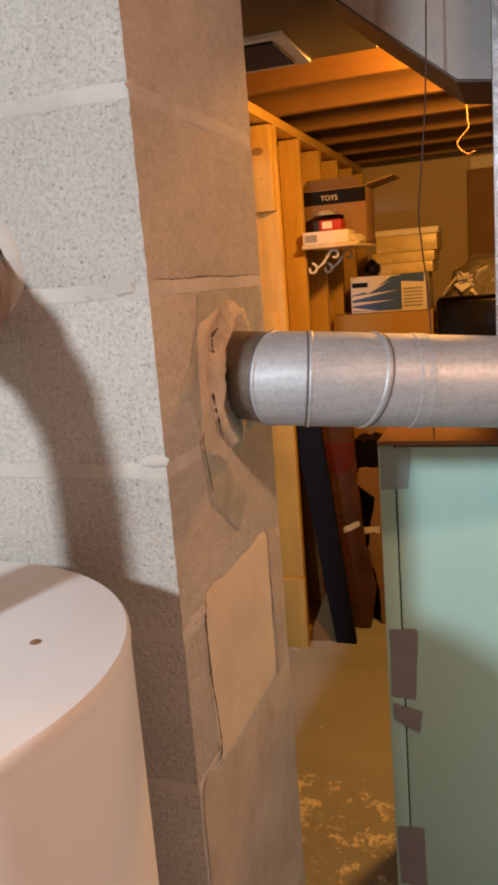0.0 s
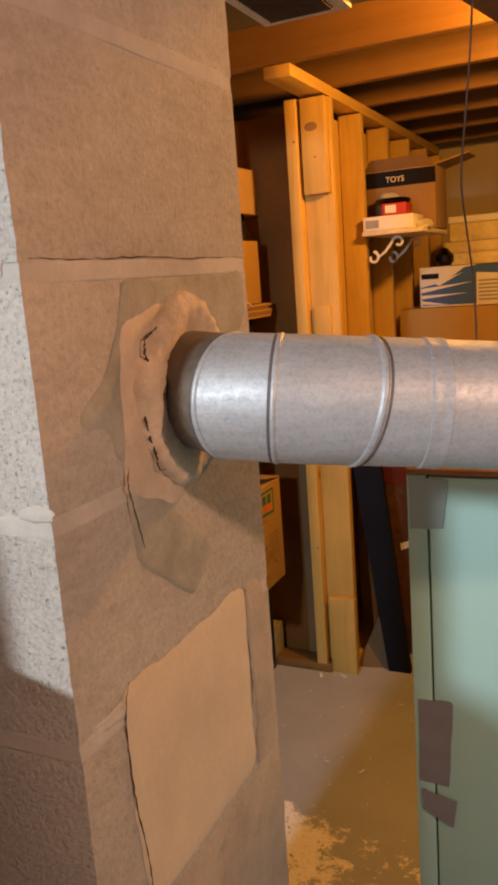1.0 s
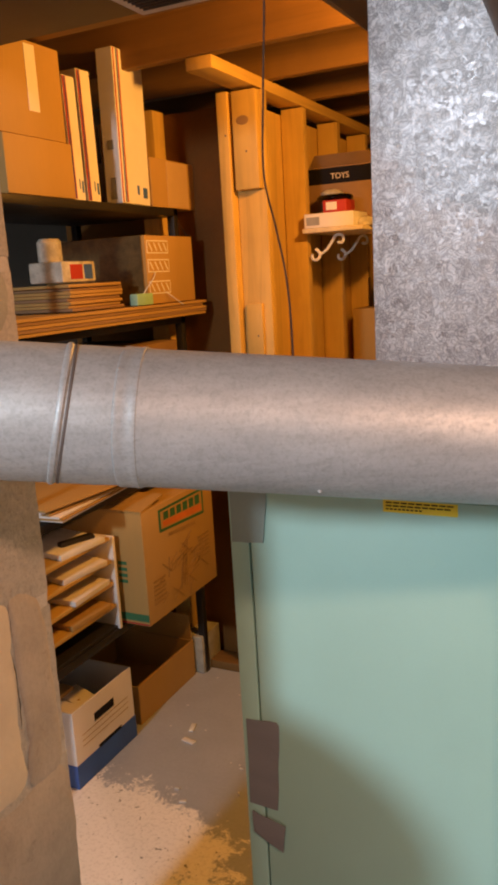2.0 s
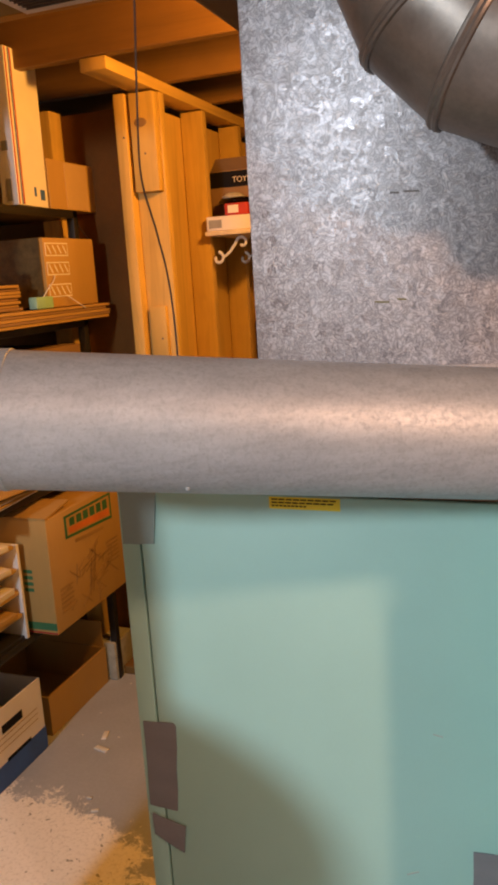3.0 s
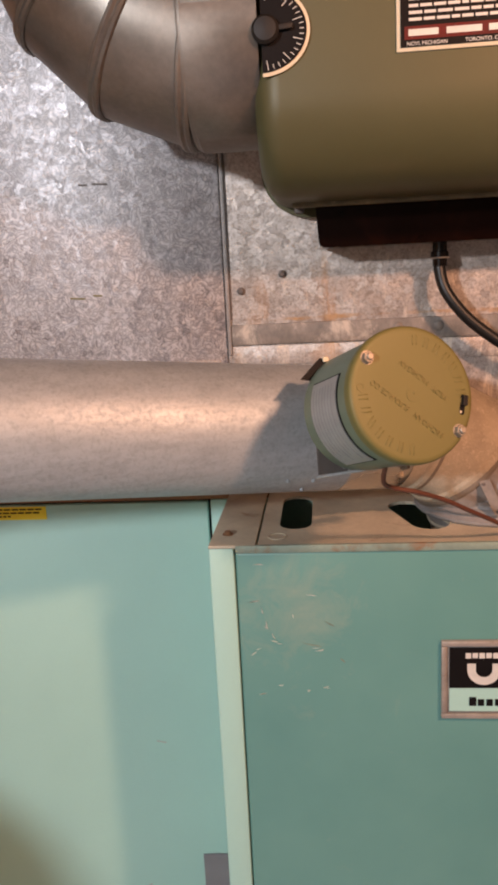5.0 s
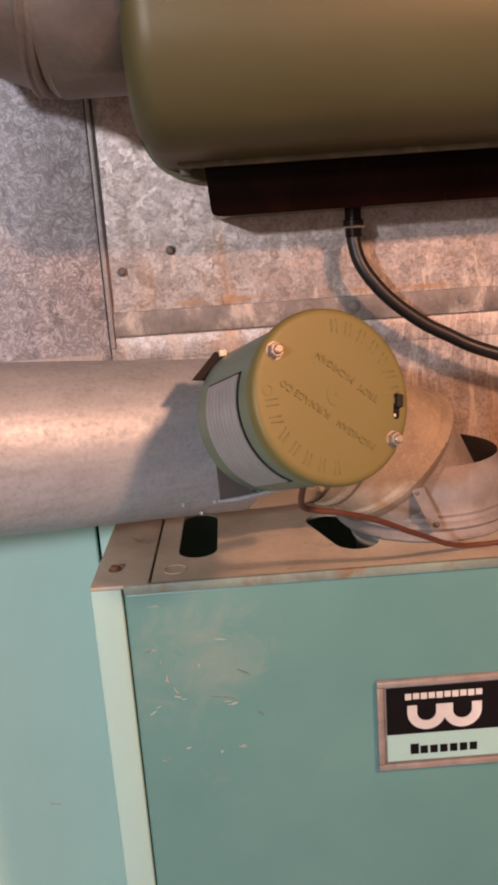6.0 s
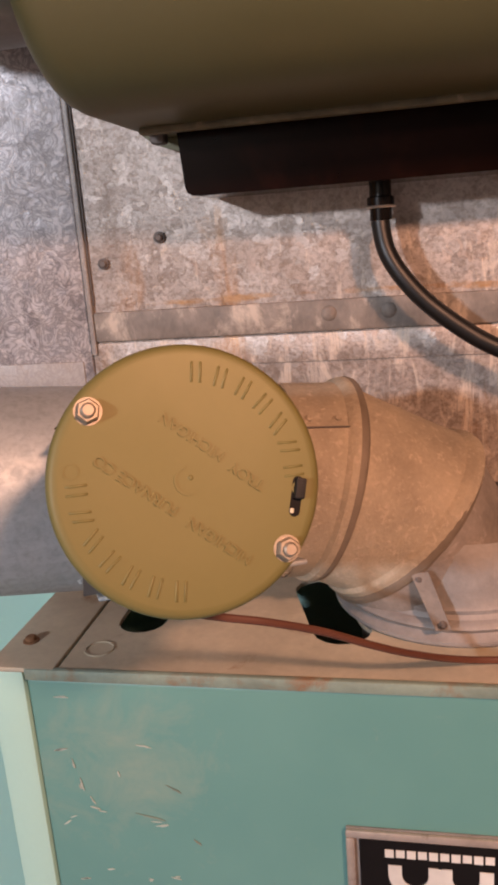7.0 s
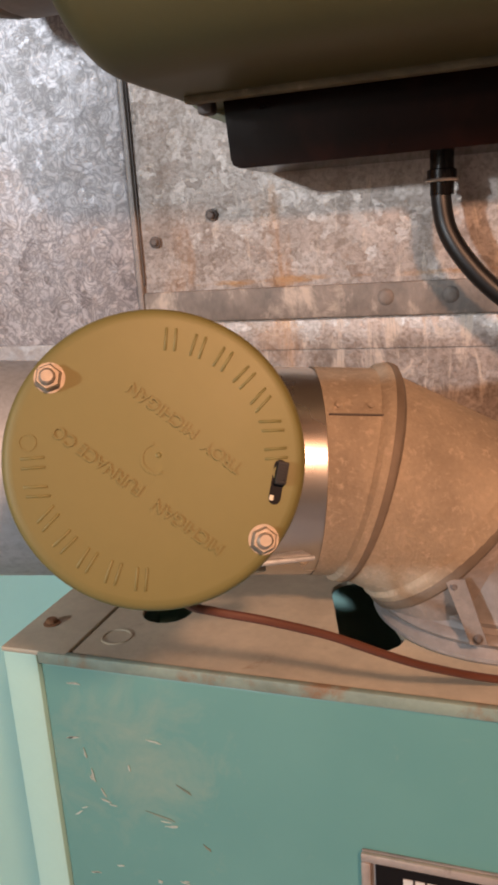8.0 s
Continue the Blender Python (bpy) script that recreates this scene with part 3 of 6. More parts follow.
for course in range(12):
    z0 = -0.115 + 0.2215 * course
    block = part("block", rough_block(CX0, CX, CY0, CY1, max(0.0, z0 + 0.0085), min(2.33, z0 + 0.213), course), BLOCK, chimney, smooth=50)
    block.data.materials.append(BLOCK_EAST)
    for face in block.data.polygons:
        # east faces take the tinted copy, as that side is lit differently
        face.material_index = int(face.normal.x > 0.8)
    part("mortar_joint", rough_block(CX0 + 0.001, CX - 0.0006, CY0 + 0.0006, CY1 - 0.001, max(0.0, z0 - 0.0106), max(0.006, z0 + 0.0106), course + 40), MORTAR, chimney, smooth=60)


def east_patch(name, outline, thick, material, seed, label=""):
    """A trowelled patch, thick in the middle and feathered at its uneven edge."""
    ring = [Vector((y, z, 0)) for y, z in outline]
    soft = spline(ring[-2:] + ring + ring[:2], 7)[14:-14]
    pts = [(p.x + 0.004 * noise.noise(p * 38 + Vector((seed, 0, 0))) + 0.0018 * noise.noise(p * 120), p.y + 0.004 * noise.noise(p * 38 + Vector((0, seed, 0))) + 0.0018 * noise.noise(p * 120 + Vector((5, 0, 0)))) for p in soft]
    cy, cz = sum(p[0] for p in pts) / len(pts), sum(p[1] for p in pts) / len(pts)
    rings = []
    for f, h in ((1.0, -0.0004), (0.97, 0.2), (0.90, 0.6), (0.78, 0.9), (0.5, 1.0), (0.2, 1.0)):
        ring = []
        for y, z in pts:
            q = Vector((0, cy + (y - cy) * f, cz + (z - cz) * f))
            lift = h if h < 0 else thick * h * (1 + 0.3 * noise.noise(q * 22 + Vector((seed, 0, 0))))
            ring.append((CX + 0.0006 + lift, q.y, q.z))
        rings.append(ring)
    bm = loft(rings, False)
    bm.verts.ensure_lookup_table()
    bm.faces.new(bm.verts[-len(pts):])
    return part(name, bm, material, chimney, label, 75)


east_patch("parging_patch", [(0.94, 1.02), (0.934, 1.13), (0.934, 1.21), (0.945, 1.242), (1.02, 1.240), (1.13, 1.241), (1.215, 1.240), (1.222, 1.16), (1.218, 1.05), (1.216, 0.985), (1.12, 0.978), (1.02, 0.976), (0.95, 0.985)], 0.0017, PARGE, 1, "smooth tan parging patch")
east_patch("parging_patch", [(1.226, 1.235), (1.270, 1.232), (1.286, 1.20), (1.292, 1.09), (1.294, 1.0), (1.278, 0.972), (1.228, 0.978), (1.232, 1.05), (1.228, 1.15)], 0.0022, PARGE_BROWN, 2, "rough tan parging strip at the corner")
east_patch("float_coat", [(0.870, 0.962), (0.96, 0.968), (1.08, 0.964), (1.20, 0.966), (1.296, 0.958), (1.297, 0.70), (1.295, 0.40), (1.29, 0.06), (0.87, 0.06), (0.869, 0.5)], 0.0016, PARGE_BROWN, 6, "brown float coat over the lower blocks")
east_patch("cement_patch", [(0.98, 1.434), (1.033, 1.424), (1.06, 1.402), (1.133, 1.340), (1.127, 1.299), (1.086, 1.287), (1.042, 1.318), (0.987, 1.366)], 0.0012, CEMENT, 3, "grey-green cement patch")
east_patch("cement_patch", [(1.010, 1.643), (1.104, 1.645), (1.20, 1.646), (1.285, 1.646), (1.276, 1.58), (1.19, 1.55), (1.10, 1.50), (1.02, 1.46), (0.975, 1.47), (0.959, 1.504), (0.925, 1.510), (0.920, 1.526), (0.962, 1.556), (0.992, 1.60)], 0.0010, CEMENT, 4, "grey-green cement patch")
east_patch("mortar_patch", [(1.172, 1.605), (1.114, 1.626), (1.058, 1.622), (1.02, 1.612), (0.998, 1.60), (0.985, 1.545), (0.981, 1.461), (0.982, 1.436), (1.045, 1.406), (1.099, 1.406), (1.15, 1.44)], 0.0030, FLUE_MORTAR, 8, "tan mortar trowelled round the flue")


def lumpy_ring():
    """Sand mortar pressed round the flue in an uneven ridge, widest toward the corner."""
    seg, rings = 96, []
    for k, (grow, out) in enumerate(((0.034, -0.004), (0.031, 0.006), (0.025, 0.012), (0.018, 0.0145), (0.011, 0.014), (0.003, 0.012), (-0.010, 0.006))):
        ring = []
        for i in range(seg):
            a = 2 * math.pi * i / seg
            u = Vector((math.cos(a), math.sin(a), 0))
            n = noise.noise(u * 1.6 + Vector((0, 0, k * 0.12)))
            m = noise.noise(u * 9 + Vector((0, 0, k * 0.9)))
            side = 0.5 - 0.5 * math.cos(a)
            r = 0.073 + (grow * (0.50 + 0.75 * side + 0.5 * n) if grow > 0 else grow) + 0.0042 * m + 0.0022 * noise.noise(u * 24 + Vector((0, k * 2.0, 0)))
            ring.append((CX + (out * (0.65 + 0.7 * side + 0.4 * n) if out > 0 else out) + 0.0042 * m + 0.0024 * noise.noise(u * 26 + Vector((k * 2.0, 0, 0))), 1.128 + 1.02 * r * math.cos(a), 1.521 + r * math.sin(a)))
        rings.append(ring)
    return loft(rings, False)


part("mortar_collar", lumpy_ring(), LUMPY, chimney, "lumpy cracked sand mortar round the flue", 60)


def crack(points, width, seed, lift=0.0034):
    rnd = random.Random(seed)
    pts = [(CX + lift, y + rnd.uniform(-1.2, 1.2) * min(0.0016, width), z + rnd.uniform(-0.001, 0.001)) for y, z in [(p.x, p.y) for p in spline([(a, b, 0) for a, b in points], 7)]]
    radii = [width * rnd.uniform(0.25, 1.0) * min(1.0, 0.35 + 4 * min(i, len(pts) - 1 - i) / len(pts)) for i in range(len(pts))]
    return part("crack", tube(pts, radii, 6), CRACK, chimney, "dark open crack")


crack([(1.086, 1.613), (1.06, 1.600), (1.040, 1.592), (1.026, 1.586), (1.024, 1.572), (1.030, 1.555), (1.015, 1.540), (1.013, 1.51), (1.019, 1.485), (1.028, 1.462), (1.032, 1.449), (1.066, 1.440)], 0.0014, 1, 0.0100)
crack([(1.030, 1.555), (1.048, 1.558), (1.056, 1.556)], 0.0009, 6, 0.0140)
crack([(0.985, 1.462), (0.982, 1.44), (0.990, 1.41), (1.0, 1.37)], 0.0008, 7, 0.0022)
crack([(0.946, 1.247), (0.934, 1.213), (0.933, 1.164), (0.936, 1.112), (0.944, 1.055), (0.947, 1.0), (0.92, 0.995)], 0.0010, 3, 0.0016)
crack([(1.222, 1.17), (1.224, 1.11), (1.221, 1.06)], 0.0007, 4, 0.0016)
crack([(0.875, 1.668), (0.95, 1.6675), (1.03, 1.6685), (1.14, 1.667), (1.29, 1.6675)], 0.0007, 5, 0.0002)

# smears of mortar left proud at the corner joint
def smear(y, z, ry, rz, seed, face="east"):
    bm = bmesh.new()
    bmesh.ops.create_icosphere(bm, subdivisions=3, radius=1.0)
    for v in bm.verts:
        n = 1 + 0.45 * noise.noise(v.co * 1.8 + Vector((seed, 0, 0)))
        v.co = Vector((CX - 0.002 + 0.0028 * v.co.x * n, y + ry * v.co.y * n, z + rz * v.co.z * n)) if face == "east" else Vector((y + ry * v.co.y * n, CY0 + 0.0012 + 0.0022 * v.co.x * n, z + rz * v.co.z * n))
    part("mortar_smear", bm, MORTAR, chimney, "smear of proud mortar", 80)


smear(-0.45, 1.664, 0.020, 0.014, 2, "south")
smear(-0.48, 1.658, 0.022, 0.008, 3, "south")
smear(-0.43, 1.448, 0.02, 0.008, 4, "south")
smear(0.88, 1.885, 0.02, 0.009, 5)
smear(0.93, 1.222, 0.045, 0.010, 6)

# ---- water heater and its vent ----
heater = thing("water_heater", (-0.622, 0.528, 0), "white enamelled water heater tank with a flat top", "water heater")
HM = Matrix.Translation((-0.622, 0.528, 0))
part("tank", turned(HM, [(0.271, 0.02), (0.2795, 0.03), (0.2795, 1.29), (0.2795, 1.315)], 96), HEATER, heater)
part("lid", turned(HM, [(0.2797, 1.313), (0.2806, 1.318), (0.2804, 1.326), (0.2775, 1.331), (0.255, 1.3325), (0.03, 1.334)], 96), HEATER, heater, "white pressed steel lid")
part("base_ring", turned(HM, [(0.265, 0), (0.265, 0.03)], 64), METAL_AND_SHADE, heater)
part("rust_spot", turned(Matrix.Translation((-0.445, 0.60, 1.333)), [(0.006, 0.0), (0.004, 0.0015), (0.001, 0.002)], 10), RUST, heater, "small rust spot")
vent = thing("vent_pipe", (-0.60, 0.528, 1.334), "brown metal vent pipe rising from the heater into the chimney", "vent pipe")
part("pipe", tube(spline([(-0.60, 0.528, 1.34), (-0.60, 0.528, 1.46), (-0.602, 0.532, 1.55), (-0.61, 0.565, 1.625), (-0.63, 0.64, 1.665), (-0.65, 0.74, 1.672), (-0.658, 0.80, 1.674), (-0.662, 0.90, 1.676)], 6), [0.042] * 18 + [0.048] * 6 + [0.056] * 6 + [0.062] * 13, 32), TERRACOTTA, vent)
part("draft_hood", turned(Matrix.Translation((-0.60, 0.528, 0)), [(0.075, 1.333), (0.076, 1.345), (0.060, 1.37), (0.044, 1.39), (0.043, 1.40)], 32, False), TERRACOTTA, vent)
part("seam_ring", turned(frame_at(Vector((-0.659, 0.835, 1.675)), (0, 1, 0)), [(0.063, -0.012), (0.069, -0.008), (0.069, 0.01), (0.063, 0.014)], 32, False), TERRACOTTA, vent)
part("mortar_collar", turned(frame_at(Vector((-0.655, 0.866, 1.70)), (0, -1, 0)), [(0.082, -0.006), (0.075, 0.004), (0.066, 0.010), (0.056, 0.012)], 26, False), MORTAR, vent, "pale mortar smeared round the pipe", 70)

# ---- flue pipe ----
AX = lambda x: Vector((x, 1.2203 + 0.454 * x, 1.4809 - 0.1162 * x))
DIR = Vector((1, 0.454, -0.1162)).normalized()
R = 0.0674
flue = thing("flue_pipe", AX(-0.40), "galvanised steel flue pipe with crimped elbow seams", "flue pipe")


def pipe_ring(x, r, tilt=0.0, turn=0.0, seg=64):
    """A ring round the flue axis; tilt leans its plane, as a mitred seam does."""
    m = frame_at(AX(x), DIR)
    return [m @ Vector((r * math.cos(a), r * math.sin(a), r * tilt * math.cos(a - turn))) for a in (2 * math.pi * i / seg for i in range(seg))]


def pipe_run(rows, caps=False):
    return loft([pipe_ring(*row) for row in rows], caps)


def bead(x, tilt, turn, h=0.0035, w=0.006):
    return pipe_run([(x - w, R - 0.001, tilt, turn), (x - w * 0.5, R + h * 0.8, tilt, turn), (x, R + h, tilt, turn), (x + w * 0.5, R + h * 0.8, tilt, turn), (x + w, R - 0.001, tilt, turn)])


T3 = (0.247, 0.96)
S2, S3, S4, S5 = -0.286, -0.211, -0.154, -0.136
WP = [AX(S3), AX(S2), Vector((-0.334, 1.083, 1.518)), Vector((-0.413, 1.128, 1.521)), Vector((-0.47, 1.165, 1.523))]


def mitred(a, b, c, r, off=0.0, seg=64):
    """A ring at b on the plane that halves the bend between a-b and b-c, moved along by off."""
    d, e = (b - a).normalized(), (c - b).normalized()
    n = (d + e).normalized()
    x = (Vector((0, 0, 1)) - n * n.z).normalized()
    y = n.cross(x)
    wide = 1 / max(0.6, n.dot(d))
    bend = (e - d)
    bend = bend.normalized() if bend.length > 1e-4 else Vector((0, 0, 0))
    ring = []
    for k in range(seg):
        t = 2 * math.pi * k / seg
        q = math.cos(t) * x + math.sin(t) * y
        q = q + bend * q.dot(bend) * (wide - 1)
        ring.append(b + r * q + n * off)
    return ring


def reversed_ring(x, r, tilt=0.0, turn=0.0):
    """pipe_ring() in the winding that mitred() uses."""
    ring = pipe_ring(x, r, tilt, turn)
    return [ring[0], *ring[:0:-1]]


J2, J1 = (WP[0], WP[1], WP[2]), (WP[1], WP[2], WP[3])
JW = (WP[2], WP[3], WP[4])
part("thimble", loft([mitred(*J1, R - 0.0015), mitred(*JW, R - 0.002), [p + Vector((-0.04, 0.025, 0)) for p in mitred(*JW, R - 0.002)]], False), SLEEVE, flue, "sooty sleeve at the chimney")
part("elbow_gore", loft([mitred(*J2, R), mitred(*J1, R)], False), PIPE, flue)
part("elbow_gore", loft([reversed_ring(S3, R, *T3), reversed_ring(-0.24, R + 0.0004, 0.1, 0.9), mitred(*J2, R)], False), PIPE, flue)
part("elbow_gore", pipe_run([(S3, R, *T3), (-0.175, R, 0.1, 0.9), (S5, R - 0.001)]), PIPE, flue)
part("pipe_length", pipe_run([(S4, R + 0.0006), (S5, R + 0.0006), (S5 + 0.004, R - 0.0005), (0.0, R - 0.0005), (0.2, R - 0.0005), (0.46, R - 0.0005), (0.47, R - 0.002)]), PIPE, flue, "long smooth pipe length")
for j in (J2, J1):
    part("seam_bead", loft([mitred(*j, R + g, o) for o, g in ((-0.0034, -0.0005), (-0.0016, 0.0011), (0, 0.0014), (0.0016, 0.0011), (0.0034, -0.0005))], False), PIPE, flue, "rolled seam bead")
    part("seam_dark_ring", loft([mitred(*j, R + g, o) for o, g in ((0.0026, -0.0002), (0.0032, 0.0006), (0.0052, 0.0006), (0.0058, -0.0002))], False), METAL_AND_SHADE, flue, "dark seam groove")
for x, tl in ((S3, T3),):
    part("seam_bead", bead(x, *tl, 0.0022, 0.004), PIPE, flue, "rolled seam bead")
    part("seam_bead", bead(x + 0.006, *tl, 0.0008, 0.0018), METAL_AND_SHADE, flue, "dark seam groove")
part("joint_band", pipe_run([(S4 - 0.0012, R - 0.0008), (S4, R + 0.0010), (S4 + 0.003, R + 0.0012), (S4 + 0.005, R + 0.0007), (S5 - 0.005, R + 0.0007), (S5 - 0.003, R + 0.0012), (S5, R + 0.0010), (S5 + 0.0015, R - 0.0008)]), PIPE, flue, "overlapping joint band")


def screw_at(parent, at, normal, r=0.005, material=ZINC_NUT, name="screw"):
    m = frame_at(Vector(at), normal, (0.3, 0.2, 1))
    return part(name, turned(m, [(r * 1.5, -0.001), (r * 1.5, 0.2 * r), (r, 0.3 * r), (r, 0.85 * r), (r * 0.7, 1.05 * r)], 6 if r > 0.004 else 10), material, parent)


def on_pipe(x, angle):
    """A point and normal on the flue; angle from straight up toward the front."""
    m = frame_at(AX(x), DIR)
    v = m.to_3x3() @ Vector((math.cos(angle), math.sin(angle), 0))
    return AX(x) + v * R, v


FRONT = 1 if (frame_at(AX(0), DIR).to_3x3() @ Vector((0, 1, 0))).y < 0 else -1
for x, a in ((-0.1535, 0.70), (0.018, 2.5), (0.40, 2.3), (0.42, 2.6), (0.425, 2.3)):
    p, v = on_pipe(x, FRONT * a)
    screw_at(flue, p, v, 0.0016, PIPE)

# ---- flue elbow down into the furnace ----
elbow = thing("flue_elbow", (0.648, 1.5, 1.314), "dusty crimped flue elbow dropping into the furnace top", "flue elbow")
EP = [AX(0.535), AX(0.552), Vector((0.607, 1.488, 1.386)), Vector((0.640, 1.500, 1.320)), Vector((0.645, 1.502, 1.26))]


def miter(a, b, c):
    return ((b - a).normalized() + (c - b).normalized()).normalized()


def gore(p0, n0, p1, n1, r, material, name="elbow_gore", label=""):
    rings = []
    side = Vector((0, 0, 1))
    for f in (0, 0.5, 1):
        p, n = p0.lerp(p1, f), n0.lerp(n1, f).normalized()
        d = (p1 - p0).normalized()
        x = (Vector((-0.3, -0.1, 1)) - d * d.dot(Vector((-0.3, -0.1, 1)))).normalized()
        y = d.cross(x)
        ring = []
        for i in range(56):
            a = 2 * math.pi * i / 56
            q = p + r * (math.cos(a) * x + math.sin(a) * y)
            q -= d * ((q - p).dot(n) / d.dot(n))  # slide along the length on to the seam plane
            ring.append(q)
        rings.append(ring)
    return part(name, loft(rings, False), material, elbow, label)


N1, N2, N3 = miter(EP[0], EP[1], EP[2]), miter(EP[1], EP[2], EP[3]), miter(EP[2], EP[3], EP[4])
gore(AX(0.5225), DIR, EP[1], N1, R + 0.0002, ELBOW, "elbow_inlet")
gore(EP[1], N1, EP[2], N2, R + 0.0005, ELBOW)
gore(EP[2], N2, EP[3], N3, R + 0.0008, LIMED)
gore(EP[3], N3, EP[4], Vector((0, 0, -1)), R, ZINC_WHITE)


def seam_ring(p, n, r, w=0.006, h=0.004, material=ELBOW, name="seam_bead", stretch=None):
    d = stretch or n
    x = (Vector((-0.3, -0.1, 1)) - d * d.dot(Vector((-0.3, -0.1, 1)))).normalized()
    y = d.cross(x)
    rings = []
    for off, grow in ((-w, -0.001), (-w * 0.5, h * 0.8), (0, h), (w * 0.5, h * 0.8), (w, -0.001)):
        ring = []
        for i in range(56):
            a = 2 * math.pi * i / 56
            q = p + (r + grow) * (math.cos(a) * x + math.sin(a) * y)
            q -= d * ((q - p).dot(n) / d.dot(n))
            ring.append(q + d * off)
        rings.append(ring)
    return part(name, loft(rings, False), material, elbow, "rolled seam bead")


seam_ring(EP[1] + DIR * 0.001, N1, R, 0.0080, 0.0042, stretch=DIR)
seam_ring(EP[2], N2, R, 0.0085, 0.0042, stretch=(EP[2] - EP[1]).normalized())
# dark raised rings paint the shadow beside each elbow bead
seam_ring(EP[1] + DIR * 0.0035, N1, R, 0.0062, 0.0045, BAND, "seam_dark_ring", DIR)
seam_ring(EP[2] + (EP[3] - EP[2]).normalized() * 0.0035, N2, R, 0.0075, 0.0045, BAND, "seam_dark_ring", (EP[3] - EP[2]).normalized())
seam_ring(EP[3], N3, R, 0.005, 0.003, stretch=(EP[3] - EP[2]).normalized())
part("bright_band", pipe_run([(0.46, R - 0.0004), (0.528, R - 0.0004)]), CHROME, elbow, "bright bare steel band")
part("collar", turned(Matrix.Translation((0.645, 1.503, 1.3162)), [(0.086, 0.0), (0.0885, 0.0025), (0.0885, 0.005), (0.0855, 0.0078), (0.0838, 0.0095), (0.0855, 0.0112), (0.0875, 0.0135), (0.0855, 0.0165), (0.081, 0.0185)], 64, False), ZINC_WHITE, elbow, "wired zinc collar")
part("skirt", turned(Matrix.Translation((0.645, 1.503, 1.3162)), [(0.0825, 0.018), (0.0805, 0.021), (0.0812, 0.024), (0.0795, 0.027), (0.0790, 0.036), (0.0775, 0.048), (0.0745, 0.060), (0.0705, 0.066)], 64, False), ZINC_WHITE, elbow, "flared sheet skirt over the collar")
part("strap", slab([(0.614, 1.4205, 1.3672), (0.625, 1.4195, 1.3695), (0.6385, 1.4085, 1.335), (0.6290, 1.4095, 1.333)], (0.0, -0.0014, 0.0)), LIMED, elbow, "short steel strap")
screw_at(elbow, (0.619, 1.4185, 1.3640), (0.1, -1, 0.2), 0.0018, METAL_AND_SHADE)
screw_at(elbow, (0.6335, 1.4075, 1.3375), (0.1, -1, 0.2), 0.0018, METAL_AND_SHADE)
for x in (0.5300, 0.5475):
    p, v = on_pipe(x, FRONT * 0.69)
    screw_at(elbow, p, v, 0.0024, ELBOW)
p, v = on_pipe(0.514, FRONT * 2.23)
screw_at(elbow, p, v, 0.0024, ELBOW)
p, v = on_pipe(0.5405, FRONT * 0.79)
part("lap_seam", obox(frame_at(p, DIR, v), 0.0024, 0.0009, 0.036), METAL_AND_SHADE, elbow, "thin lap seam")

# ---- vent damper ----
CN = Vector((0.42, -0.855, 0.29)).normalized()
CC = Vector((0.526, 1.236, 1.492))
damper = thing("vent_damper", AX(0.436), "motorised vent damper with a gold cap on the flue", "vent damper")
CRIGHT = Vector((0, 0, 1)).cross(CN).normalized()
CUP = CN.cross(CRIGHT)
CM = Matrix((CRIGHT, CUP, CN)).transposed().to_4x4()
CM.translation = CC
cap = part("cap", turned(CM, [(0.0548, -0.010), (0.0566, -0.0095), (0.0571, -0.005), (0.0570, -0.003), (0.0565, -0.0012), (0.0556, 0.0001), (0.0543, 0.0008), (0.052, 0.001), (0.03, 0.001), (0.004, 0.001)], 96), GOLD, damper, "olive gold painted cap with raised marks")
drum = part("motor_housing", turned(CM, [(0.0545, -0.004), (0.0545, -0.010), (0.0545, -0.095), (0.052, -0.0975), (0.03, -0.0975)], 80), SAGE, damper, "sage green round motor housing")


def hex_nut(cx, cy):
    m = CM @ Matrix.Translation((cx, cy, 0.0005)) @ pose(0, 0, 0, 0, 0, 17)
    nut = part("nut", turned(m, [(0.0050, 0.0), (0.0050, 0.0040), (0.0044, 0.0050), (0.0032, 0.0050)], 6), ZINC_NUT, cap, "zinc hex nut", 20)
    part("bolt_end", turned(m, [(0.0030, 0.004), (0.0030, 0.0066), (0.0022, 0.0074)], 16), ZINC_NUT, cap)
    part("washer", turned(m, [(0.0058, 0.0), (0.0058, 0.0008), (0.004, 0.0008)], 20), ZINC_NUT, cap)


hex_nut(-0.0362, 0.0333)
hex_nut(0.0370, -0.0343)
SLOT = CM @ Matrix.Translation((0.0444, -0.0134, 0.0)) @ pose(0, 0, 0, 0, 0, -16)


def stadium(m, w, h, z0, z1, seg=8):
    pts = [(w / 2 * math.cos(a), (h - w) / 2 + w / 2 * math.sin(a)) for a in (math.pi * i / seg for i in range(seg + 1))]
    pts += [(-x, -y) for x, y in pts]
    return slab([m @ Vector((x, y, z0)) for x, y in pts], m.to_3x3() @ Vector((0, 0, z1 - z0)))


part("slot", stadium(SLOT, 0.0046, 0.0172, 0.0002, 0.0012), INK_AND_SHADE, cap, "dark lever slot")
part("slot_tip", obox(SLOT @ Matrix.Translation((-0.0012, -0.0062, 0.0012)), 0.0016, 0.0020, 0.0006, 0.0002), CREAM, cap, "bright metal tip in the slot")
lever = obox(SLOT @ Matrix.Translation((0.0008, 0.0035, 0.0022)), 0.0042, 0.0088, 0.004, 0.0005)
for i in range(7):
    obox(SLOT @ Matrix.Translation((0.0008, 0.0003 + 0.0011 * i, 0.0044)), 0.0042, 0.0005, 0.0008, into=lever)
part("lever", lever, KNOB, cap, "ribbed dark lever")


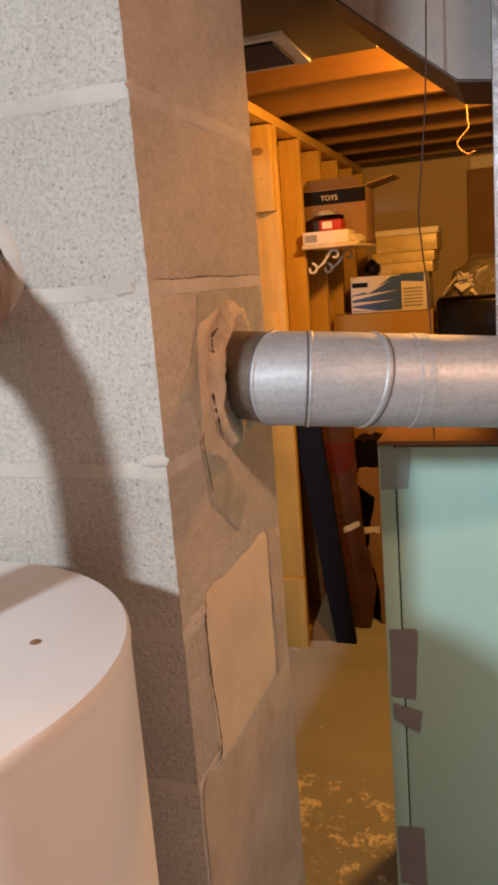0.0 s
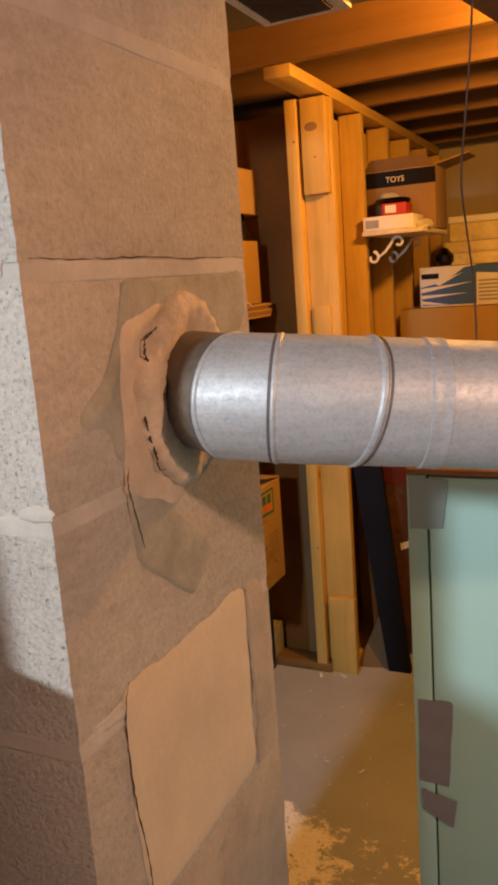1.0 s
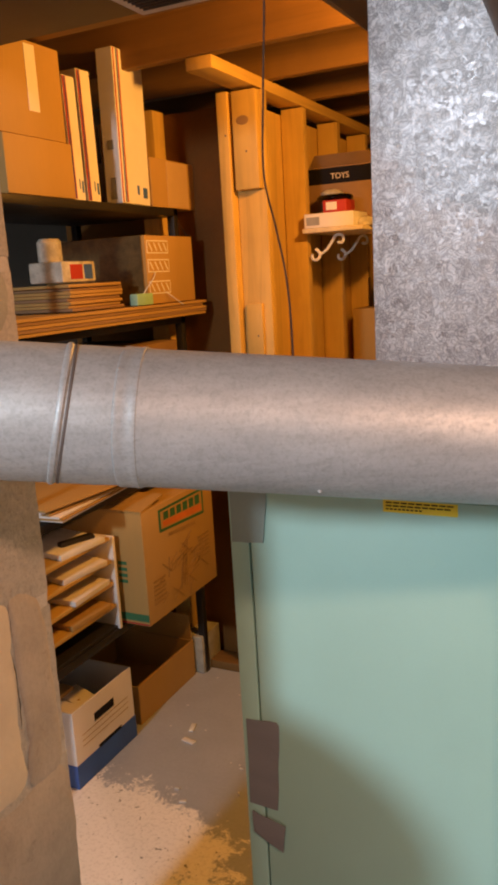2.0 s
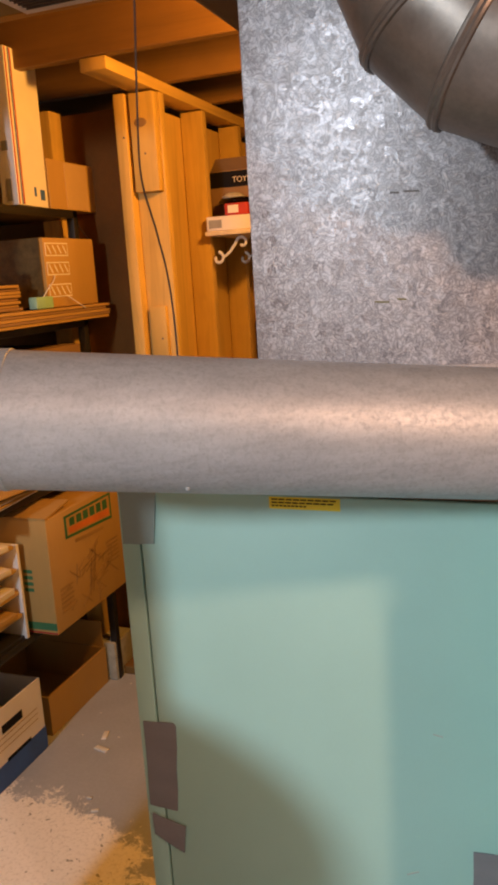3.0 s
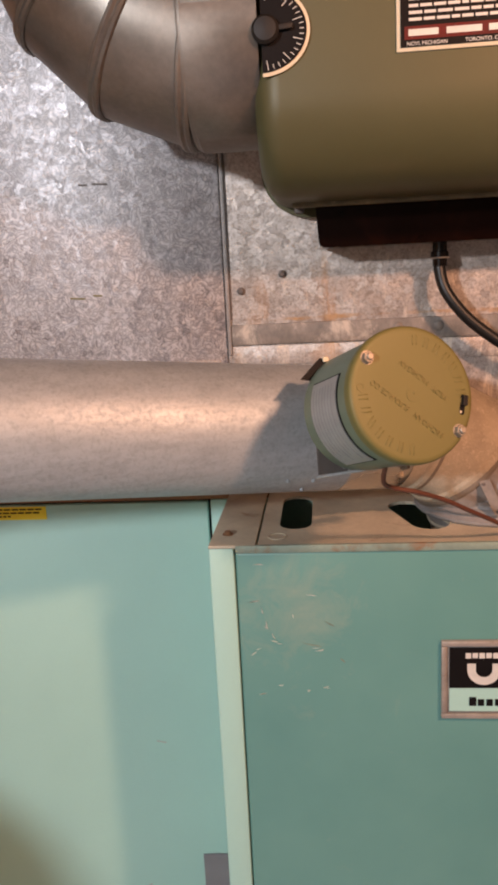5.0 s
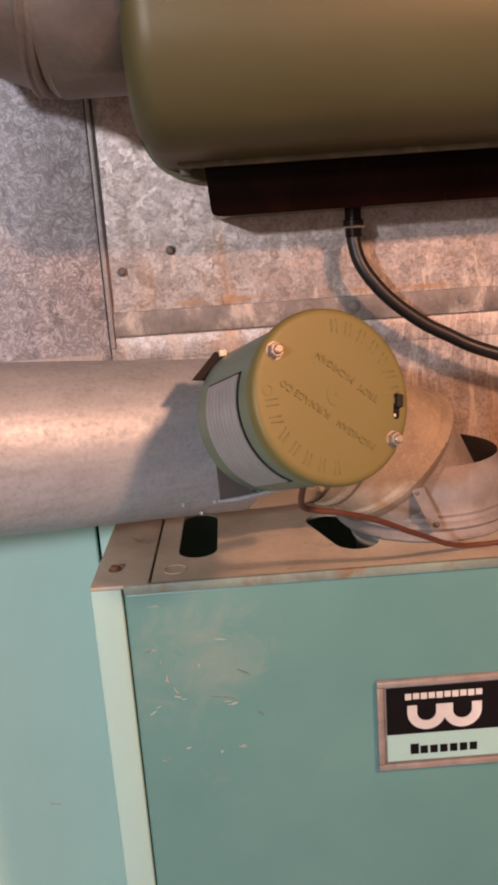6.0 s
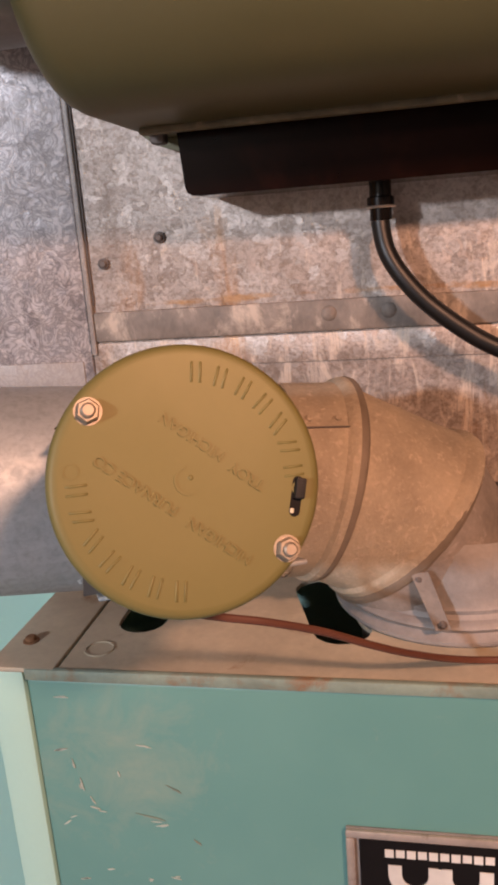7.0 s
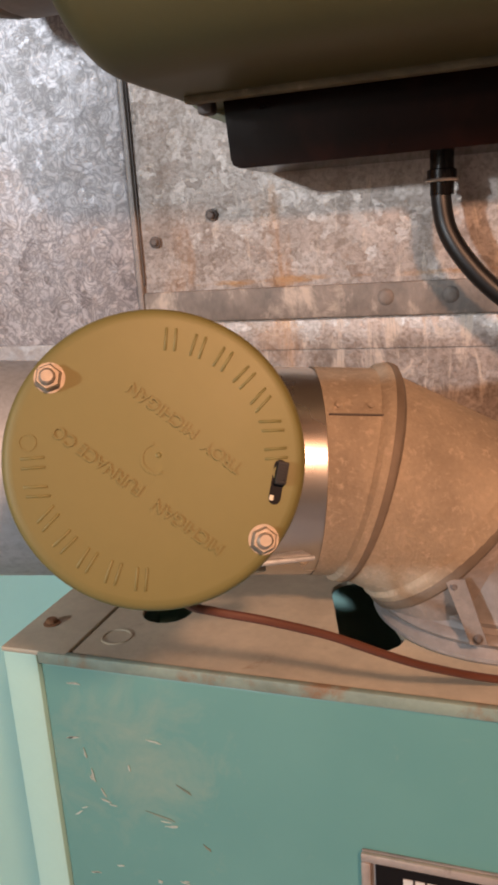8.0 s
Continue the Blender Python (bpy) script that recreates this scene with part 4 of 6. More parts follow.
def raised_bar(cx, cy, length, width, angle, tall=0.0007):
    return obox(CM @ Matrix.Translation((cx, cy, 0.0011)) @ pose(0, 0, 0, 0, 0, angle), length, width, tall, 0.0003, seg=1)


# two arcs of raised marks near the rim stand for the maker's mark
for start, flip in ((80, 0), (260, 180)):
    for i, lean in enumerate((0, 0, 0, 0, 16, -16, 0)):
        a = radians(start - 13.5 * i)
        ur, ut = Vector((math.cos(a), math.sin(a))), Vector((math.sin(a), -math.cos(a)))
        c = ur * 0.0450
        spin = math.degrees(a)
        bm = raised_bar(c.x, c.y, 0.0088, 0.0011, spin + lean, 0.0004)
        q = c + ut * 0.0036
        obox(CM @ Matrix.Translation((q.x, q.y, 0.0011)) @ pose(0, 0, 0, 0, 0, spin + lean), 0.0088, 0.0011, 0.0004, 0.0002, bm, 1)
        part("raised_mark", bm, GOLD, cap, smooth=60)
    a = radians(start - 13.5 * 7 + 2)
    part("raised_mark", turned(CM @ Matrix.Translation((0.0475 * math.cos(a), 0.0475 * math.sin(a), 0.0004)), [(0.0034, 0.0), (0.0034, 0.0009), (0.0027, 0.0009), (0.0027, 0.0)], 20, False), GOLD, cap)
lettering("MICHIGAN", 0.0064, CM @ Matrix.Translation((0.004, 0.0176, 0.001)) @ pose(0, 0, 0, 0, 0, 138.5), GOLD, cap, 0.0007)
lettering("TROY", 0.0064, CM @ Matrix.Translation((0.0245, -0.0018, 0.001)) @ pose(0, 0, 0, 0, 0, 138.5), GOLD, cap, 0.0007)
lettering("FURNACE CO", 0.0064, CM @ Matrix.Translation((-0.0215, 0.0012, 0.001)) @ pose(0, 0, 0, 0, 0, 138.5), GOLD, cap, 0.0007)
lettering("MICHIGAN", 0.0064, CM @ Matrix.Translation((0.009, -0.0265, 0.001)) @ pose(0, 0, 0, 0, 0, 138.5), GOLD, cap, 0.0007)
arc = [radians(95 + 190 * i / 24) for i in range(25)]
part("centre_boss", slab([CM @ Vector((0.0062 * math.cos(k), 0.0062 * math.sin(k), 0.0008)) for k in arc] + [CM @ Vector((0.0050 * math.cos(k), 0.0050 * math.sin(k), 0.0008)) for k in arc[::-1]], CN * 0.0006), GOLD, cap, "", 60)
for cx, cy in ((0.001, 0.001),):
    part("dent", turned(CM @ Matrix.Translation((cx, cy, 0.001)), [(0.0012, 0.0), (0.0006, 0.0004)], 8), GOLD, cap)


def wrap_plate(a0, a1, h0, h1, r, thick, material, name, parent, label=""):
    """A curved plate on the housing between two angles and two depths."""
    rows = []
    for k in range(13):
        a = radians(a0 + (a1 - a0) * k / 12)
        u = Vector((math.cos(a), math.sin(a), 0))
        rows.append([CM @ (u * r + Vector((0, 0, h0))), CM @ (u * (r + thick) + Vector((0, 0, h0))), CM @ (u * (r + thick) + Vector((0, 0, h1))), CM @ (u * r + Vector((0, 0, h1)))])
    return part(name, loft(rows), material, parent, label)


# black margin stands for the shade in the nameplate's recess
wrap_plate(150, 240, -0.079, -0.026, 0.0543, 0.0007, INK_AND_SHADE, "plate_shade_margin", drum, "black margin standing for the recess shade")
plate = wrap_plate(152, 238, -0.077, -0.028, 0.0546, 0.0012, PLATE, "nameplate", drum, "worn grey nameplate")
for i in range(7):
    wrap_plate(158, 232 - 6 * (i % 3), -0.072 + 0.0058 * i, -0.0705 + 0.0058 * i, 0.0556, 0.0004, PLATE_LINE, "print_line", drum)
# the bracket that carries the housing on the pipe
BM_ = CM @ Matrix.Translation((0, 0, -0.118))
part("bracket", obox(BM_ @ Matrix.Translation((0.010, -0.002, 0.018)), 0.066, 0.096, 0.003, 0.0008), DARK_STEEL, damper, "folded grey steel bracket")
part("bracket_flange", obox(BM_ @ Matrix.Translation((0.016, -0.0535, 0.012)), 0.112, 0.0025, 0.034, 0.0008), PIPE, damper, "bare lower bracket flange")
fold = [BM_ @ Vector(p) for p in ((-0.050, 0.036, 0.016), (-0.028, 0.054, 0.016), (-0.018, 0.052, 0.016), (-0.018, 0.030, 0.016))]
part("bracket_fold", slab(fold, CN * 0.002), INK_AND_SHADE, damper, "dark folded bracket corner")
part("bracket_ear", obox(BM_ @ Matrix.Translation((-0.023, 0.052, 0.0195)), 0.006, 0.005, 0.003, 0.001), CREAM, damper, "bare bright bracket ear")
# added plate stands for the dark gap between pipe and housing
gap = [BM_ @ Vector(p) for p in ((-0.047, -0.052, 0.016), (-0.044, -0.020, 0.016), (-0.018, -0.006, 0.016), (-0.018, -0.052, 0.016))]
part("gap_shade_plate", slab(gap, CN * 0.002), METAL_AND_SHADE, damper, "added dark plate for the shaded gap")
screw_at(damper, BM_ @ Vector((0.045, -0.0545, 0.012)), -CUP, 0.0045)
single("cable", tube(spline([CC - CUP * 0.050 - CN * 0.060, (0.506, 1.292, 1.404), (0.516, 1.303, 1.395), (0.538, 1.312, 1.388), (0.566, 1.327, 1.375), (0.592, 1.342, 1.359), (0.612, 1.356, 1.3465), (0.638, 1.383, 1.328), (0.665, 1.398, 1.3195), (0.72, 1.405, 1.3187), (0.85, 1.412, 1.3187), (1.05, 1.42, 1.3187)], 8), 0.0023, 10), RED_WIRE, "red-brown cable from the damper along the furnace top", "cable")


# ---- furnace ----
furnace = thing("furnace", (0.36, 1.6, 0), "old teal and pale green gas furnace with taped panels", "furnace")
FY = 1.585
part("case", box(-0.278, 1.12, FY + 0.012, 2.185, 0.02, 1.306, 0.004), PALE_GREEN, furnace)
part("case_top", box(-0.281, 1.122, FY - 0.002, 2.187, 1.306, 1.316, 0.002), RUST, furnace, "rusty folded top edge")
part("frame_strip", box(-0.28, -0.2475, FY, FY + 0.02, 0.02, 1.305, 0.002), PALE_GREEN, furnace)
part("frame_strip", box(0.301, 0.331, FY, FY + 0.02, 0.02, 1.305, 0.002), PALE_GREEN, furnace)
# black sheet behind the side door paints the shade of its gap
part("seam_shadow", box(-0.249, 0.304, FY + 0.009, FY + 0.0125, 0.03, 1.304), INK_AND_SHADE, furnace, "black backing for the shade in the door gap")
side_door = part("door", box(-0.2445, 0.2975, FY, FY + 0.009, 0.04, 1.303, 0.0025, 3), PALE_GREEN, furnace, "pale green sheet steel door")
part("yellow_label", box(-0.028, 0.078, FY - 0.001, FY, 1.283, 1.301), YELLOW, side_door, "yellow warning label with small print")
for i, (a, b) in enumerate(((-0.024, 0.074), (-0.024, 0.07), (-0.024, 0.03))):
    for k in range(9):
        x0 = a + (b - a) * k / 9
        part("print_bar", box(x0, x0 + (b - a) / 9 - 0.0018, FY - 0.0013, FY - 0.001, 1.2965 - 0.0048 * i, 1.2985 - 0.0048 * i), INK_AND_SHADE, side_door)


def tape(outline, seed, y=FY - 0.0022, material=TAPE, label="grey duct tape strip"):
    """A strip of duct tape with slightly frayed ends."""
    bm = slab([(x, y, z) for x, z in wavy(outline, 0.0008, 4, seed)], (0, 0.002, 0))
    return part("tape", bm, material, furnace, label)


tape([(-0.271, 0.902), (-0.217, 0.907), (-0.212, 0.90), (-0.222, 0.742), (-0.273, 0.745)], 1)
tape([(-0.270, 0.730), (-0.209, 0.715), (-0.216, 0.664), (-0.268, 0.69)], 2, FY - 0.0042)
tape([(-0.276, 1.302), (-0.212, 1.300), (-0.222, 1.216), (-0.276, 1.214)], 3, FY - 0.0022, GREEN_TAPE, "grey-green tape strip")
tape([(-0.274, 0.422), (-0.215, 0.426), (-0.212, 0.27), (-0.272, 0.275)], 4)
tape([(0.259, 0.767), (0.304, 0.770), (0.306, 0.60), (0.258, 0.60)], 5)
for x0, z0, ln, ang in ((0.21, 0.95, 0.014, 10), (0.17, 0.71, 0.02, -25)):
    part("scratch", obox(pose(x0, FY - 0.0004, z0, 0, ang, 0), ln, 0.0006, 0.002), SCRATCH, side_door)

# burner compartment: open-topped box of sheets under a pierced top plate
BY = 1.373
part("side_sheet", box(0.3295, 0.333, BY + 0.004, FY, 0.02, 1.312), PALE_GREEN, furnace)
part("jamb", box(0.329, 0.3555, BY, BY + 0.02, 0.02, 1.3135, 0.002), PALE_GREEN, furnace, "pale green door jamb")
# likewise a black sheet for the shade round the burner door
part("seam_shadow", box(0.35, 1.115, BY + 0.010, BY + 0.013, 0.02, 1.30), INK_AND_SHADE, furnace, "black backing for the shade in the door gap")
burner_door = part("door", box(0.3568, 1.09, BY + 0.001, BY + 0.010, 0.03, 1.3085, 0.003, 3), TEAL, furnace, "teal burner door with scratches")
part("side_sheet", box(1.10, 1.12, BY, FY, 0.02, 1.312), PALE_GREEN, furnace)
# added black sheet makes the slots look dark; no such floor inside
part("dark_backing", box(0.335, 1.10, BY + 0.02, FY, 1.20, 1.21), INK_AND_SHADE, furnace, "added black sheet for the dark furnace interior")


def slot_loop(cx, cy, w, h, lean=0.0):
    pts = [(w / 2 * math.cos(a), (h - w) / 2 + w / 2 * math.sin(a)) for a in (math.pi * i / 8 for i in range(9))]
    pts += [(-x, -y) for x, y in pts]
    c, s = math.cos(lean), math.sin(lean)
    return [(cx + c * x - s * y, cy + s * x + c * y) for x, y in pts]


holes = [slot_loop(0.4185, 1.490, 0.036, 0.128), slot_loop(0.556, 1.470, 0.042, 0.108, 0.305), [(0.650 + 0.060 * math.cos(2 * math.pi * i / 28), 1.506 + 0.060 * math.sin(2 * math.pi * i / 28)) for i in range(28)]]
top = part("top_plate", sheet_with_holes([(0.3805, BY + 0.002), (1.12, BY + 0.002), (1.12, FY), (0.3805, FY)], holes, 1.3160, 0.0035), TOP_STEEL, furnace, "dusty steel top plate with slots", 0)
part("top_flange", box(0.329, 0.3785, BY - 0.001, FY - 0.003, 1.3135, 1.3172, 0.0012), TOP_STEEL, furnace, "folded top flange")
part("front_lip", box(0.3575, 1.12, BY - 0.002, BY + 0.003, 1.3085, 1.3168, 0.001), WORN_LIP, furnace, "rust-edged front lip")
part("knockout", turned(Matrix.Translation((0.4, 1.402, 1.316)), [(0.0105, 0.0), (0.0105, 0.0008), (0.0092, 0.0008), (0.0092, 0.0)], 24, False), TOP_STEEL, top)
screw_at(furnace, (0.346, 1.408, 1.3172), (0, 0, 1), 0.004, RUST)
rnd = random.Random(5)


def scuff(x0, z0, ln, ang, count):
    """A scuff: a few short ragged slivers of bare paint lying side by side."""
    bm = bmesh.new()
    for i in range(count):
        l2 = ln * rnd.uniform(0.35, 0.8)
        m = pose(x0, 0, z0, 0, ang + rnd.uniform(-9, 9), 0) @ Matrix.Translation((rnd.uniform(-0.3, 0.3) * ln, 0, rnd.uniform(-0.0018, 0.0018)))
        h = rnd.uniform(0.0003, 0.0008)
        slab([(p.x, BY + 0.0007, p.z) for p in (m @ Vector((u * l2, 0, w * h)) for u, w in ((-0.5, 0), (-0.2, -1), (0.15, -0.5), (0.5, 0.2), (0.25, 0.9), (-0.15, 0.5)))], (0, -0.0005, 0), bm)
    part("scratch", bm, SCRATCH, burner_door)


for x0, z0, ln, ang, count in ((0.380, 1.294, 0.012, 3, 2), (0.374, 1.255, 0.011, -5, 3), (0.385, 1.227, 0.010, 75, 3), (0.384, 1.243, 0.011, 82, 2), (0.397, 1.206, 0.012, 12, 3), (0.374, 1.197, 0.013, -22, 2), (0.441, 1.1985, 0.011, -4, 4),
                               (0.435, 1.2615, 0.012, 6, 2), (0.378, 1.148, 0.009, -6, 3), (0.401, 1.157, 0.014, -10, 1), (0.429, 1.151, 0.005, 10, 2), (0.447, 1.154, 0.010, 4, 2), (0.453, 1.308, 0.004, 0, 1), (0.415, 1.236, 0.010, 80, 1), (0.392, 1.215, 0.008, 65, 2)):
    scuff(x0, z0, ln, ang, count)
for x0, z0, ln, ang in ((0.434, 1.204, 0.022, 12), (0.453, 1.228, 0.012, 30), (0.466, 1.186, 0.007, 40)):
    part("dent", slab([(p.x, BY + 0.0007, p.z) for p in (pose(x0, 0, z0, 0, ang, 0) @ Vector((u, 0, w)) for u, w in ((-ln / 2, 0), (0, -0.0008), (ln / 2, -0.0003), (ln * 0.3, 0.0008)))], (0, -0.0004, 0)), WORN_LIP, burner_door, "dull scuff mark")
# maker's badge: a framed plate with a dark field and a pale field
badge = part("badge", box(0.5685, 0.6875, BY - 0.0015, BY + 0.001, 1.1205, 1.2095, 0.001), ZINC_WHITE, burner_door, "framed maker's badge, dark over pale")
for x0, x1, z0, z1 in ((0.5685, 0.6875, 1.2035, 1.2095), (0.5685, 0.6875, 1.1205, 1.1265), (0.5685, 0.5745, 1.1267, 1.2033), (0.6815, 0.6875, 1.1267, 1.2033)):
    part("badge_frame", box(x0, x1, BY - 0.0046, BY - 0.0015, z0, z1, 0.0013), BADGE_RIM, badge, "bare metal badge frame")
part("badge_field", box(0.577, 0.679, BY - 0.0024, BY - 0.0015, 1.1555, 1.2015), INK_AND_SHADE, badge, "black upper field")
part("badge_field", box(0.577, 0.679, BY - 0.0024, BY - 0.0015, 1.1285, 1.1550), PALE_GREEN, badge, "pale green lower field")
for i in range(10):
    x0 = 0.5935 + 0.0070 * i
    part("badge_bar", box(x0, x0 + 0.0056, BY - 0.0030, BY - 0.0024, 1.1895 + 0.0004 * (i % 2), 1.1955), WHITE_INK, badge)
for i in range(7):
    x0 = 0.5975 + 0.0089 * i
    part("badge_bar", box(x0, x0 + (0.0074 if i == 0 else 0.0066), BY - 0.0030, BY - 0.0024, 1.1350, 1.1450 if i == 0 else 1.1425), INK_AND_SHADE, badge)
for cx in (0.6125, 0.6445):
    bend = [math.pi + math.pi * i / 16 for i in range(17)]
    pts = [(cx + 0.0172 * math.cos(k), BY - 0.0024, 1.1765 + 0.0172 * math.sin(k)) for k in bend] + [(cx + 0.0172, BY - 0.0024, 1.1835), (cx + 0.0085, BY - 0.0024, 1.1835)]
    pts += [(cx + 0.0085 * math.cos(k), BY - 0.0024, 1.1765 + 0.0085 * math.sin(k)) for k in bend[::-1]] + [(cx - 0.0085, BY - 0.0024, 1.1835), (cx - 0.0172, BY - 0.0024, 1.1835)]
    part("badge_shape", slab(pts, (0, -0.0007 - 0.0001 * (cx > 0.63), 0)), WHITE_INK, badge)

# ---- plenum and ducts ----
PY = 1.62
plenum = thing("plenum", (0.5, 1.9, 1.316), "galvanised sheet metal plenum standing on the furnace", "duct")
part("left_sheet", box(-0.045, 0.331, PY, PY + 0.02, 1.316, 2.33, 0.002), SPANGLE, plenum, "bright spangled galvanised sheet")
part("right_sheet", box(0.3315, 1.118, PY + 0.001, PY + 0.02, 1.316, 2.33, 0.002), OLD_SHEET, plenum, "limescale-streaked galvanised sheet")
part("body", box(-0.0445, 1.117, PY + 0.02, 2.17, 1.316, 2.33), SPANGLE, plenum)
cleat = box(0.3322, 0.3375, PY - 0.004, PY + 0.001, 1.49, 2.33, 0.0015)
part("drive_cleat", cleat, DULL_ZINC, plenum, "vertical drive cleat")
# thin dark strip painted as the shadow along the drive cleat
part("cleat_shadow", box(0.3378, 0.3389, PY - 0.0012, PY + 0.001, 1.535, 2.33), METAL_AND_SHADE, plenum)
part("cross_cleat", box(0.338, 1.118, PY - 0.0035, PY + 0.001, 1.502, 1.5285, 0.0015), CLEAT, plenum, "horizontal slip cleat")
part("cross_cleat", box(0.338, 1.118, PY - 0.0012, PY + 0.001, 1.476, 1.5005, 0.0006), OLD_SHEET, plenum)
part("base_cleat", box(-0.045, 0.322, PY - 0.0014, PY + 0.001, 1.44, 1.4845, 0.0008), DULL_ZINC, plenum)
part("base_flange", box(-0.045, 0.30, PY - 0.012, PY + 0.001, 1.316, 1.32), DULL_ZINC, plenum)
for x, z in ((0.3525, 1.571), (0.406, 1.590)):
    screw_at(plenum, (x, PY - 0.001, z), (0, -1, 0), 0.0034, METAL_AND_SHADE)
for x in (0.55, 0.60, 0.655, 0.72):
    part("button_rivet", turned(frame_at(Vector((x, PY - 0.0034, 1.517)), (0, -1, 0)), [(0.0068, 0.0), (0.0062, 0.0007), (0.004, 0.0014), (0.001, 0.0017)], 20), CLEAT, plenum)
for x, z, ln in ((0.18, 1.712, 0.02), (0.158, 1.712, 0.012), (0.138, 1.5715, 0.02), (0.165, 1.574, 0.012)):
    part("scrape", obox(pose(x, PY - 0.0003, z, 0, 4, 0), ln, 0.0008, 0.0022), METAL_AND_SHADE if z > 1.6 else GOLD, plenum)

takeoff = thing("duct_takeoff", (-0.16, 1.75, 2.1), "sloping galvanised duct branch rising from the plenum", "duct")
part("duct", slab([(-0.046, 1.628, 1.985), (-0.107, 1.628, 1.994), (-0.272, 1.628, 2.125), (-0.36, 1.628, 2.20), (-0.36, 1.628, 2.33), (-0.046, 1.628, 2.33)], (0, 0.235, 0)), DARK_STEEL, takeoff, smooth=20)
# thin dark slab puts the shade under the branch into colour
part("underside", slab([(-0.047, 1.63, 1.981), (-0.108, 1.63, 1.990), (-0.273, 1.63, 2.121), (-0.362, 1.63, 2.196), (-0.362, 1.63, 2.2), (-0.272, 1.63, 2.124), (-0.107, 1.63, 1.993), (-0.047, 1.63, 1.984)], (0, 0.232, 0)), DUCT_BROWN, takeoff, "underside slab darkened brown for shade", 20)
trunk = thing("trunk_duct", (-0.9, 1.7, 2.2), "dark brown trunk duct under the joists with a register", "duct")
part("duct", box(-2.2, -0.33, 1.30, 2.14, 2.2, 2.333, 0.004), DUCT_BROWN, trunk)
reg = part("register", slab([(-0.70, 1.86, 2.2), (-0.50, 1.86, 2.2), (-0.50, 2.125, 2.2), (-0.70, 2.125, 2.2)], (0, 0, -0.01)), WHITE_INK, trunk, "off-white floor register frame")
part("register_mesh", box(-0.672, -0.53, 1.885, 2.09, 2.186, 2.1895), INK_AND_SHADE, reg, "dark grille")
for i in range(14):
    part("louvre", box(-0.672, -0.53, 1.893 + 0.0145 * i, 1.896 + 0.0145 * i, 2.183, 2.1865), METAL_AND_SHADE, reg)

# ---- bypass duct and humidifier ----
bypass = thing("bypass_duct", (0.26, 1.475, 2.3), "round galvanised elbow duct feeding the humidifier", "duct")
BR, RC, BC = 0.100, 0.157, Vector((0.371, 1.475, 1.9827))


def bypass_seam(a, r, along=0.0):
    """The mitred ring at angle a of the bend, from level (0) to upright (90)."""
    a = radians(a)
    t, u, w = Vector((-math.cos(a), 0, math.sin(a))), Vector((-math.sin(a), 0, -math.cos(a))), Vector((0, 1, 0))
    wide = 1 / math.cos(radians(11.25))
    return [BC + t * along + u * (RC + r * math.cos(k)) * wide + w * r * math.sin(k) for k in (2 * math.pi * i / 56 for i in range(56))]


def bypass_level(x, r):
    return [Vector((x, BC.y + r * math.sin(k), BC.z - RC - r * math.cos(k))) for k in (2 * math.pi * i / 56 for i in range(56))]


def bypass_upright(z, r):
    return [Vector((BC.x - RC - r * math.cos(k), BC.y + r * math.sin(k), z)) for k in (2 * math.pi * i / 56 for i in range(56))]


SEAMS = (11.25, 33.75, 56.25, 78.75)
part("inlet", loft([bypass_level(0.402, BR), bypass_seam(SEAMS[0], BR)], False), BYPASS, bypass)
for a0, a1 in zip(SEAMS, SEAMS[1:]):
    part("elbow_gore", loft([bypass_seam(a0, BR), bypass_seam(a1, BR)], False), BYPASS, bypass)
part("riser", loft([bypass_seam(SEAMS[3], BR), bypass_upright(2.335, BR)], False), BYPASS, bypass)
for i, a in enumerate(SEAMS):
    part("seam_bead", loft([bypass_seam(a, BR + g, o) for o, g in ((-0.0075, -0.0005), (-0.006, 0.0024), (-0.003, 0.0034), (0.0, 0.0018), (0.003, 0.0034), (0.006, 0.0024), (0.0075, -0.0005))], False), BYPASS, bypass, "rolled double gore seam")
part("inlet_rim", loft([bypass_level(x, BR + g) for x, g in ((0.404, 0.0), (0.404, 0.0035), (0.332, 0.0035), (0.330, 0.0022), (0.330, 0.0))], False), BYPASS, bypass, "sleeve at the humidifier")
part("sleeve_lip", loft([[p + Vector((0, 0, -o)) for p in bypass_level(x, BR + 0.0036)] for x, o in ((0.404, 0.0), (0.402, 0.0016), (0.336, 0.0016), (0.334, 0.0))], False), BYPASS, bypass, "turned lip along the sleeve")

humid = thing("humidifier", (0.7, 1.5, 1.66), "olive green furnace humidifier with a dial and drain tray", "humidifier")


def humid_shell():
    """A deep hood with a large rounded belly and softened ends."""
    bm = box(0.397, 1.05, 1.379, 1.612, 1.668, 2.12)
    edge = [e for e in bm.edges if all(abs(v.co.y - 1.379) < 1e-4 and abs(v.co.z - 1.668) < 1e-4 for v in e.verts)]
    bmesh.ops.bevel(bm, geom=edge, offset=0.088, segments=12, affect="EDGES", profile=0.5)
    ends = [e for e in bm.edges if all(abs(v.co.x - 0.397) < 1e-4 for v in e.verts) and not all(abs(v.co.y - 1.612) < 1e-4 for v in e.verts)]
    bmesh.ops.bevel(bm, geom=ends, offset=0.026, segments=7, affect="EDGES", profile=0.5)
    return bm


part("hood", humid_shell(), OLIVE, humid, "", 50)
flange = [(1.06, 2.12), (0.386, 2.12), (0.386, 1.712)] + [(0.446 - 0.060 * math.cos(k), 1.712 - 0.056 * math.sin(k)) for k in (math.pi / 2 * i / 10 for i in range(1, 11))] + [(1.06, 1.656)]
part("backplate", slab([(x, 1.604, z) for x, z in flange], (0, 0.013, 0)), OLIVE, humid, "rounded green back flange", 40)
